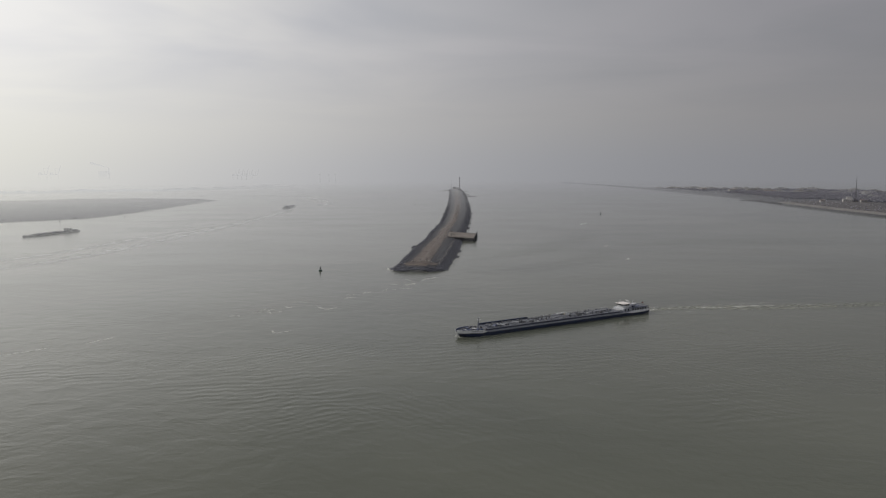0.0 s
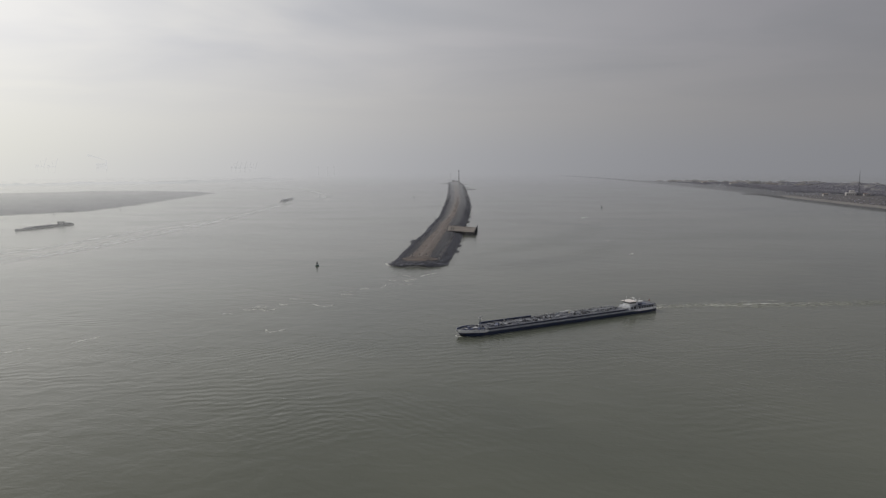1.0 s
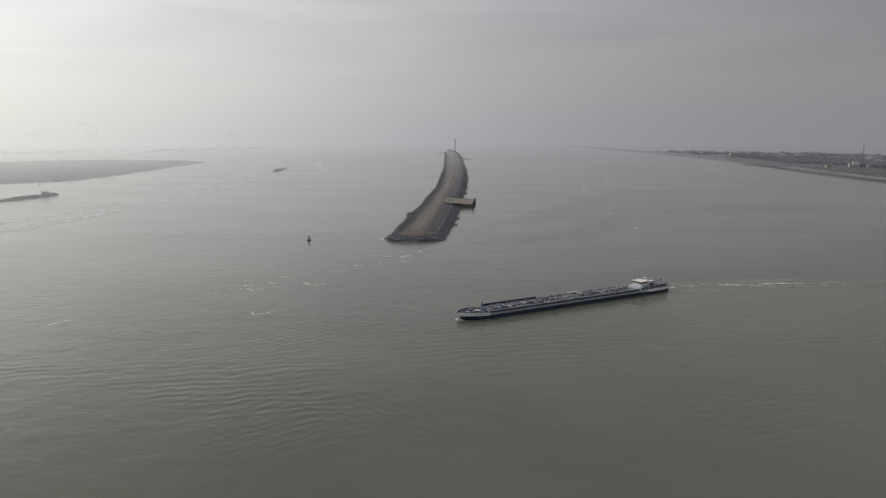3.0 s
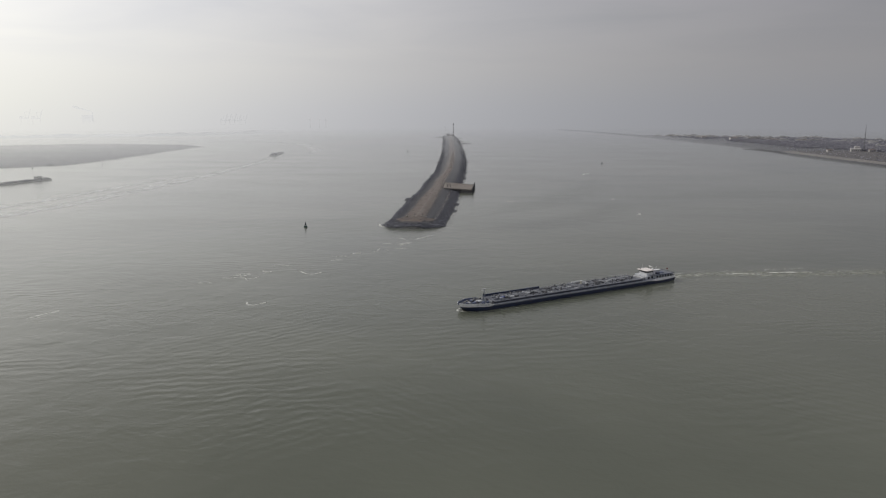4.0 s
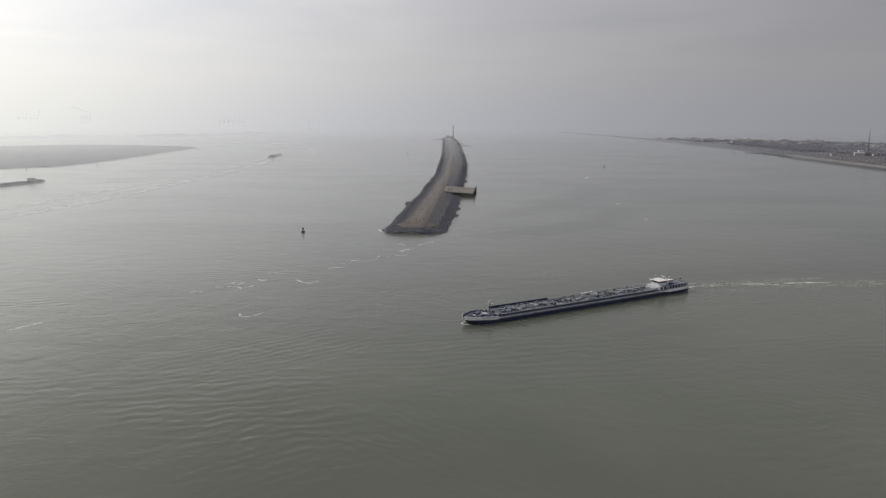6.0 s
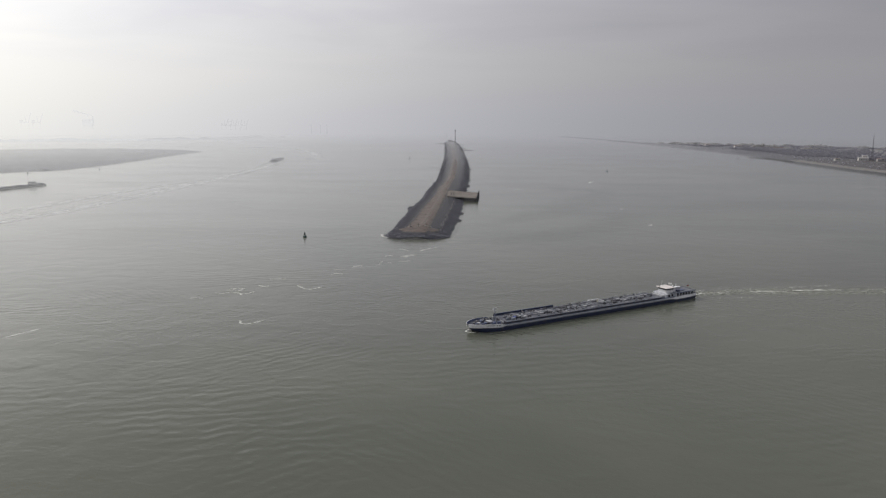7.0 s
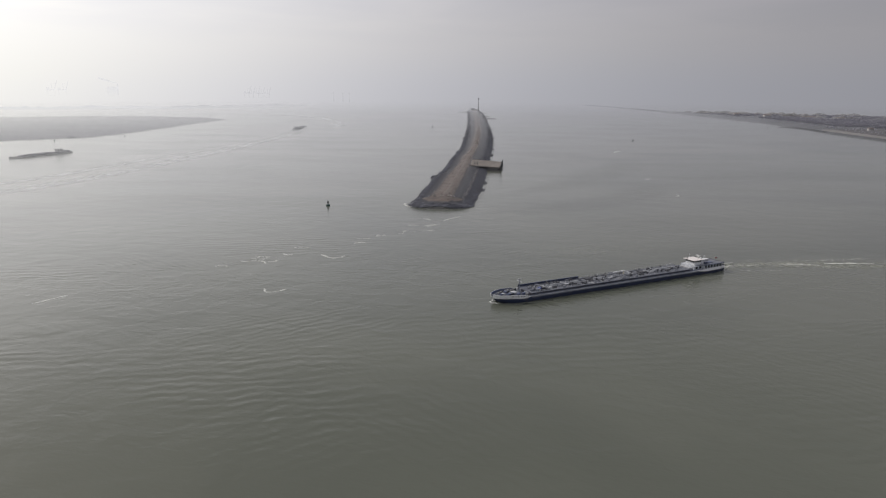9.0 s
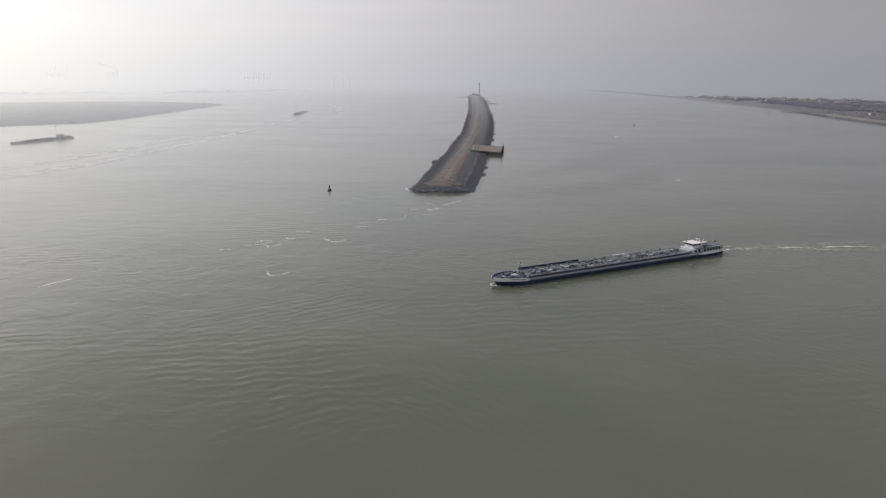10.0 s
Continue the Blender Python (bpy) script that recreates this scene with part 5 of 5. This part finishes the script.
def build_house(x, y, z, w, d, h, roof, turn, label, windows=4):
    b = new("shore_building")
    part("walls", boxed(-w / 2, w / 2, -d / 2, d / 2, -1.2, h, 0.04), M["house"], b, "white wall")
    if roof > 0:
        rings = [[(-w / 2 - 0.5, -d / 2 - 0.5, h), (-w / 2 - 0.5, d / 2 + 0.5, h), (-w / 2 - 0.5, 0, h + roof)], [(w / 2 + 0.5, -d / 2 - 0.5, h), (w / 2 + 0.5, d / 2 + 0.5, h), (w / 2 + 0.5, 0, h + roof)]]
        part("roof", loft(rings, closed=True, caps=True), M["tiles"], b, "dark tiled roof")
    else:
        part("roof", boxed(-w / 2 - 0.4, w / 2 + 0.4, -d / 2 - 0.4, d / 2 + 0.4, h, h + 0.5, 0.05), M["house"], b)
    pane = mesh_of("window", boxed(-0.7, 0.7, -0.08, 0.02, 0, 1.5), M["glass"])
    for k in range(windows):
        shared("window", pane, b, Matrix.Translation((-w / 2 + w * (k + 0.5) / windows, -d / 2 - 0.02, 1.2)))
        if h > 5.5:
            shared("window", pane, b, Matrix.Translation((-w / 2 + w * (k + 0.5) / windows, -d / 2 - 0.02, 4.0)))
    b.matrix_world = Matrix.Translation((x, y, z)) @ Matrix.Rotation(turn, 4, "Z")
    tagged(b, label, "building", "white buildings on the shore")


build_house(686, 1434, 4.6, 17, 10, 5.0, 0, -0.25, "low white flat-roofed building beside the radio mast", 5)
build_house(693, 1444, 4.6, 8, 8, 8.5, 0, -0.25, "white square control tower beside the radio mast", 3)
build_house(711, 1420, 4.6, 14, 8, 3.6, 1.6, -0.2, "long white shed by the radio mast", 4)
build_house(640, 1437, 4.4, 9, 6, 3.4, 1.0, 0.1, "small white house alone in the scrub", 3)
for x, y, w in ((745, 1985, 34), (800, 1930, 18), (690, 2120, 20), (640, 2230, 14), (850, 1800, 16), (905, 1740, 14)):
    build_house(x, y, 4.6, w, 10, 4.6, 1.4, 0.15, "low pale building among the bare trees", 6)


# ---------------------------------------------------------------- the hazy far side
def build_far_shore(line, material):
    rng = np.random.default_rng(8)
    rings = []
    pts = []
    for a, b in zip(line, line[1:]):
        for j in range(12):
            pts.append(Vector(a).lerp(Vector(b), j / 12))
    for k, p in enumerate(pts):
        out = (p - Vector((0, 0))).normalized()
        w = 3 + 3 * noise.noise(Vector((k * 0.3, 1.0, 2.0))) + 7 * max(0.0, noise.noise(Vector((k * 0.13, 5.0, 2.0)))) + 4 * max(0.0, noise.noise(Vector((k * 0.9, 3.0, 2.0))))
        edge = min(1.0, k / 6, (len(pts) - 1 - k) / 14) + 0.05
        ring = []
        for d, z in ((0, -0.5), (12, 1.5), (60, 2.0), (70, 2 + w * edge), (140, 2 + w * edge), (300, 0)):
            q = p + out * d
            ring.append((q.x, q.y, z + rng.uniform(-0.3, 0.3)))
        rings.append(ring)
    ob = part("far_shore", loft(rings), material, smooth=True)
    tagged(ob, "faint low shore lost in bright haze", "shore", kind="structure")


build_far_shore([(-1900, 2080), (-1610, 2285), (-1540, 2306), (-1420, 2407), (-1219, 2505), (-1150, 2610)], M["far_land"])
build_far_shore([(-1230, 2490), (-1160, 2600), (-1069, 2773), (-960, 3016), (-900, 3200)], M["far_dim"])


def build_turbine(x, y, h, material, turn):
    t = new("wind_turbine")
    t.location = (x, y, 0)
    part("tower", rodded((0, 0, -1), (0, 0, h), 3.2, 2.0, 12), material, t)
    part("nacelle", boxed(-3, 3, -6, 5, h - 2, h + 3, 0.5), material, t)
    for k in range(3):
        a = turn + k * 2.094
        part("blade", rodded((0, -7, h), (math.sin(a) * h * 0.32, -7, h + math.cos(a) * h * 0.32), 1.5, 0.4, 6), material, t)
    tagged(t, "faint wind turbine standing in the haze", "wind turbine", "wind turbines in the haze")


def build_crane(x, y, h, material, turn):
    """A ship-to-shore crane with its boom raised."""
    c = new("harbour_crane")
    d = h * 0.16
    leg = mesh_of("leg", rodded((0, 0, -1), (0, 0, h * 0.55), 0.9, 0.7, 8), material)
    for sx in (-d, d):
        for sy in (-d * 0.7, d * 0.7):
            shared("leg", leg, c, Matrix.Translation((sx, sy, 0)))
    part("portal_beam", boxed(-d - 1, d + 1, -d * 0.7 - 1, d * 0.7 + 1, h * 0.25, h * 0.28), material, c)
    part("girder", boxed(-d * 1.3, d + 2, -2.5, 2.5, h * 0.53, h * 0.58, 0.3), material, c)
    part("machine_house", boxed(-d * 1.2, -d * 0.4, -4, 4, h * 0.58, h * 0.66, 0.4), material, c)
    part("apex", rodded((d * 0.4, 0, h * 0.55), (d * 0.2, 0, h * 0.85), 1.4, 0.9, 8), material, c)
    part("raised_boom", rodded((d, 0, h * 0.56), (d * 1.9, 0, h), 2.2, 1.2, 8), material, c)
    part("stay", rodded((d * 0.2, 0, h * 0.85), (d * 1.6, 0, h * 0.85), 0.5, 0.5, 6), material, c)
    c.matrix_world = Matrix.Translation((x, y, 0)) @ Matrix.Rotation(turn, 4, "Z")
    tagged(c, "container crane with raised boom faint in the haze", "crane", "harbour cranes in the haze")


def far_place(azimuth, dist):
    """A place by its degrees left of the dam's axis."""
    a = radians(azimuth)
    return -math.sin(a) * dist, math.cos(a) * dist


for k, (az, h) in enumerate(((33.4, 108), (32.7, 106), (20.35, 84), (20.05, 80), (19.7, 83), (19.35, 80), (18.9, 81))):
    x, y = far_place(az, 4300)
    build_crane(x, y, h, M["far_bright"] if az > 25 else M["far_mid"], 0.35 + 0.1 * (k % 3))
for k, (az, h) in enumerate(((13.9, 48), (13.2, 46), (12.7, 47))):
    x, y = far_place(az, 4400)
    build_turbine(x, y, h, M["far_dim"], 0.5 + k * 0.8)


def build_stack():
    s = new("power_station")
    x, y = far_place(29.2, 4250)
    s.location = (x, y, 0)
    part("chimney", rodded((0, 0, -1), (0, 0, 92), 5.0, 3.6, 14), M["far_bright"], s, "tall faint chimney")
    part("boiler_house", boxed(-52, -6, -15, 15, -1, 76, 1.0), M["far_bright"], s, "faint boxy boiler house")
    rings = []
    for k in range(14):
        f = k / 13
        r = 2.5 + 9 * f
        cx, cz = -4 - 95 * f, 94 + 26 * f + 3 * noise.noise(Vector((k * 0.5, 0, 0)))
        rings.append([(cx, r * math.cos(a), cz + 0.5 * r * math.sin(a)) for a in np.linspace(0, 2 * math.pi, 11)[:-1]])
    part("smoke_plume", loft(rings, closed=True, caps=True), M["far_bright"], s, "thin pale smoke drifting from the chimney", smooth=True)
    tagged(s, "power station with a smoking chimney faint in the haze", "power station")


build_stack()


# ---------------------------------------------------------------- foam and wakes
def streak(points, width, material, label, name="foam_streak", seed=1, ragged=0.5, z=0.03):
    rng = np.random.default_rng(seed)
    pts = [Vector((*p, 0)) for p in points]
    for _ in range(3):                          # round the corners off
        cut = [pts[0]]
        for a, b in zip(pts, pts[1:]):
            cut += [a.lerp(b, 0.25), a.lerp(b, 0.75)]
        pts = cut + [pts[-1]]
    line = []
    for a, b in zip(pts, pts[1:]):
        n = max(1, int((b - a).length / 1.2))
        for j in range(n):
            line.append(a.lerp(b, j / n))
    line.append(pts[-1])
    rings = []
    n = len(line)
    for k, p in enumerate(line):
        d = (line[min(k + 1, n - 1)] - line[max(k - 1, 0)]).normalized()
        side = Vector((-d.y, d.x, 0))
        taper = min(1.0, 4 * k / n + 0.08, 4 * (n - 1 - k) / n + 0.08)
        w = width * taper * (1 + rng.uniform(-ragged, ragged))
        off = side * rng.normal(0, 0.12 * width)
        q0, q1 = p + off - side * w / 2, p + off + side * w / 2
        rings.append([(q0.x, q0.y, z), ((q0.x + q1.x) / 2, (q0.y + q1.y) / 2, z + 0.02), (q1.x, q1.y, z)])
    ob = part(name, loft(rings), material)
    return tagged(ob, label, "foam", kind="stuff")


FOAM = [[(-173, 283), (-170, 289), (-167, 294)], [(-197, 262), (-190, 268), (-184, 275)], [(-101, 311), (-99, 306), (-96, 306), (-92, 311)],
        [(-112, 367), (-109, 364), (-107, 366)], [(-95, 368), (-90, 362), (-86, 361), (-83, 366)], [(-161, 323), (-156, 326), (-152, 322)],
        [(-119, 328), (-114, 331), (-110, 330)], [(-57, 440), (-53, 445), (-49, 447)], [(-48, 458), (-44, 466), (-39, 472)],
        [(-78, 410), (-76, 413), (-73, 413)], [(-85, 392), (-82, 395), (-79, 394)], [(112, 930), (116, 945), (123, 950)],
        [(-70, 424), (-66, 428), (-63, 427)], [(-104, 386), (-100, 389), (-97, 387)]]
for k, pts in enumerate(FOAM):
    streak(pts, 1.8 if k == 11 else 0.85 if k not in (2, 5, 6) else 0.62, M["foam"] if k not in (5, 6, 12, 13) else M["thinfoam"], "short white foam streak on the rippled water", seed=k + 2)
# small flecks along the line where the currents meet
rng = np.random.default_rng(77)
for k in range(34):
    f = rng.random()
    x, y = -128 + 88 * f + rng.normal(0, 7), 338 + 132 * f + rng.normal(0, 9)
    if k >= 26:
        x, y = rng.uniform(10, 110), rng.uniform(560, 900)
    a, d = rng.uniform(-0.3, 0.9), rng.uniform(1.2, 4.0) * (1.6 if k >= 26 else 1.0)
    bend = rng.uniform(-0.8, 0.8)
    streak([(x, y), (x + d * math.cos(a), y + d * math.sin(a)), (x + 2 * d * math.cos(a + bend), y + 2 * d * math.sin(a + bend))], rng.uniform(0.35, 0.7),
           M["foam"] if k % 3 else M["thinfoam"], "small white foam fleck on the rippled water", seed=100 + k)
# surf where the current meets the dam head
streak([(-78.5, 517), (-77, 508), (-72, 503)], 1.3, M["foam"], "white surf round the dam head", seed=31)
streak([(-72, 502.5), (-62, 498), (-52, 497.2), (-44, 498.5), (-37, 503)], 0.9, M["thinfoam"], "thin surf along the foot of the dam head", seed=30)
streak([(-33, 500), (-29, 512), (-30, 525)], 1.6, M["thinfoam"], "thin surf round the dam head", seed=32)
streak([(-18, 690), (-15, 700), (-12, 704)], 1.8, M["thinfoam"], "thin foam off the concrete pier", seed=33)


rng = np.random.default_rng(91)
for k in range(22):                             # broken surf along the toes of the dam
    y0 = 515 + 32 * k + rng.uniform(-8, 8)
    side = k % 3 == 2
    toe = [along(DAM, y0 + d)[1 if side else 0] + (1.0 if side else -1.4) for d in (0, 7, 14, 22)]
    streak([(x, y0 + d) for x, d in zip(toe, (0, 7, 14, 22))], rng.uniform(0.5, 0.9), M["thinfoam"], "broken white surf along the rubble slope", seed=200 + k)


def ship_point(x, y):
    p = TANKER_M @ Vector((x, y, 0))
    return (p.x, p.y)


streak([ship_point(108, 2.6), ship_point(110.6, 0.5), ship_point(110.6, -0.5), ship_point(108, -2.6)], 0.6, M["foam"], "white bow wave of the tanker barge", "bow_wave", 41)
streak([ship_point(108.5, 2.8), ship_point(104, 5.8), ship_point(96, 7.2), ship_point(86, 7.6)], 0.9, M["thinfoam"], "thin foam along the tanker's bow", "bow_wave", 42)
for k, (pts, w, m) in enumerate((
        ([ship_point(0.5, 2.5), (90, 369.5), (104, 371), (129, 370.5), (149, 372), (171, 376)], 6.5, "wakefoam"),
        ([ship_point(0.5, -1.5), (92, 373), (112, 375.5), (138, 376), (165, 381), (195, 389)], 9.5, "wakefoam"),
        ([(101, 370.5), (110, 371.5), (122, 371), (131, 371.5)], 1.6, "thinfoam"),
        ([(86, 366), (91, 367), (96, 368)], 1.4, "thinfoam"),
        ([(105, 372.5), (113, 373), (121, 372.6)], 0.9, "foam"),
        ([(118, 380), (135, 384), (150, 388)], 3.0, "thinfoam"),
        ([(84, 358), (95, 360), (103, 361)], 1.2, "thinfoam"),
        ([ship_point(-0.5, 1.5), ship_point(-5, 1.0), ship_point(-10, 0.2), (95, 369)], 2.8, "thinfoam"),
        ([ship_point(-1, 1.2), ship_point(-4, 0.9), ship_point(-8, 0.3)], 0.8, "foam"),
        ([ship_point(-0.5, -2.0), ship_point(-6, -2.5), ship_point(-14, -3.5)], 1.8, "thinfoam"),
        ([(124, 374.5), (134, 376.5), (146, 377.5)], 1.3, "foam"),
        ([(150, 378), (163, 381), (178, 384)], 1.6, "thinfoam"))):
    streak(pts, w, M[m], "broken white wake behind the tanker barge", "wake", 50 + k, 0.7, 0.03 + 0.02 * k)


def wake_band(points, widths, material, label, seed, z):
    """A broad wake that fades out towards both edges."""
    rng = np.random.default_rng(seed)
    pts = [Vector((*p, w)) for p, w in zip(points, widths)]
    for _ in range(3):
        cut = [pts[0]]
        for a, b in zip(pts, pts[1:]):
            cut += [a.lerp(b, 0.25), a.lerp(b, 0.75)]
        pts = cut + [pts[-1]]
    rings, fade, n = [], [], len(pts)
    for k, p in enumerate(pts):
        d = (pts[min(k + 1, n - 1)] - pts[max(k - 1, 0)]).xy.normalized()
        end = min(1.0, 6 * k / n, 6 * (n - 1 - k) / n)
        ring = []
        for q, v in ((-0.5, 0.0), (-0.25, 0.7), (0.0, 1.0), (0.2, 0.8), (0.5, 0.0)):
            o = q * p.z + rng.normal(0, 0.04 * p.z)
            ring.append((p.x - d.y * o, p.y + d.x * o, z))
            fade.append(v * end)
        rings.append(ring)
    ob = part("wake", loft(rings), material)
    at = ob.data.attributes.new("edge", "FLOAT", "POINT")
    for k, v in enumerate(fade):
        at.data[k].value = v
    return tagged(ob, label, "wake", kind="stuff")


wake_band([(-790, 1995), (-643, 2031), (-483, 1866), (-365, 1560), (-349, 1400)], (40, 45, 45, 35, 20), M["oldwake"], "pale arc of an old wake on the far fairway", 45, 0.06)
wake_band([(-372, 1290), (-364, 1200), (-358, 1049), (-349, 890), (-352, 760), (-350, 644), (-357, 559), (-380, 480)], (10, 16, 20, 22, 24, 24, 24, 24), M["oldwake"], "long pale wake behind the far barge", 46, 0.07)
wake_band([(-365, 900), (-385, 780), (-388, 661), (-392, 586), (-420, 520)], (10, 14, 16, 16, 14), M["oldwake"], "fainter second arm of the far barge's wake", 47, 0.08)
wake_band([ship_point(2, 0), (92, 371), (112, 373.5), (140, 374), (170, 378), (205, 386), (240, 396)], (9, 12, 15, 17, 18, 18, 16), M["churn"], "greenish churned wake behind the tanker barge", 48, 0.025)
for k, (pts, widths) in enumerate((([(-30, 488), (5, 500), (45, 528), (80, 575), (105, 640)], (14, 34, 48, 46, 30)), ([(-20, 560), (20, 600), (60, 680), (95, 760), (115, 850)], (12, 40, 60, 60, 40)))):
    ob = wake_band(pts, widths, M["rip"], "choppy tide rip off the dam head", 70 + k, 0.02 + 0.01 * k)
    ob.name = "tide_rip"
streak([(-396, 1320), (-385, 1240), (-372, 1150)], 9, M["thinfoam"], "white wake behind the far barge", "wake", 46, 0.4, 0.08)
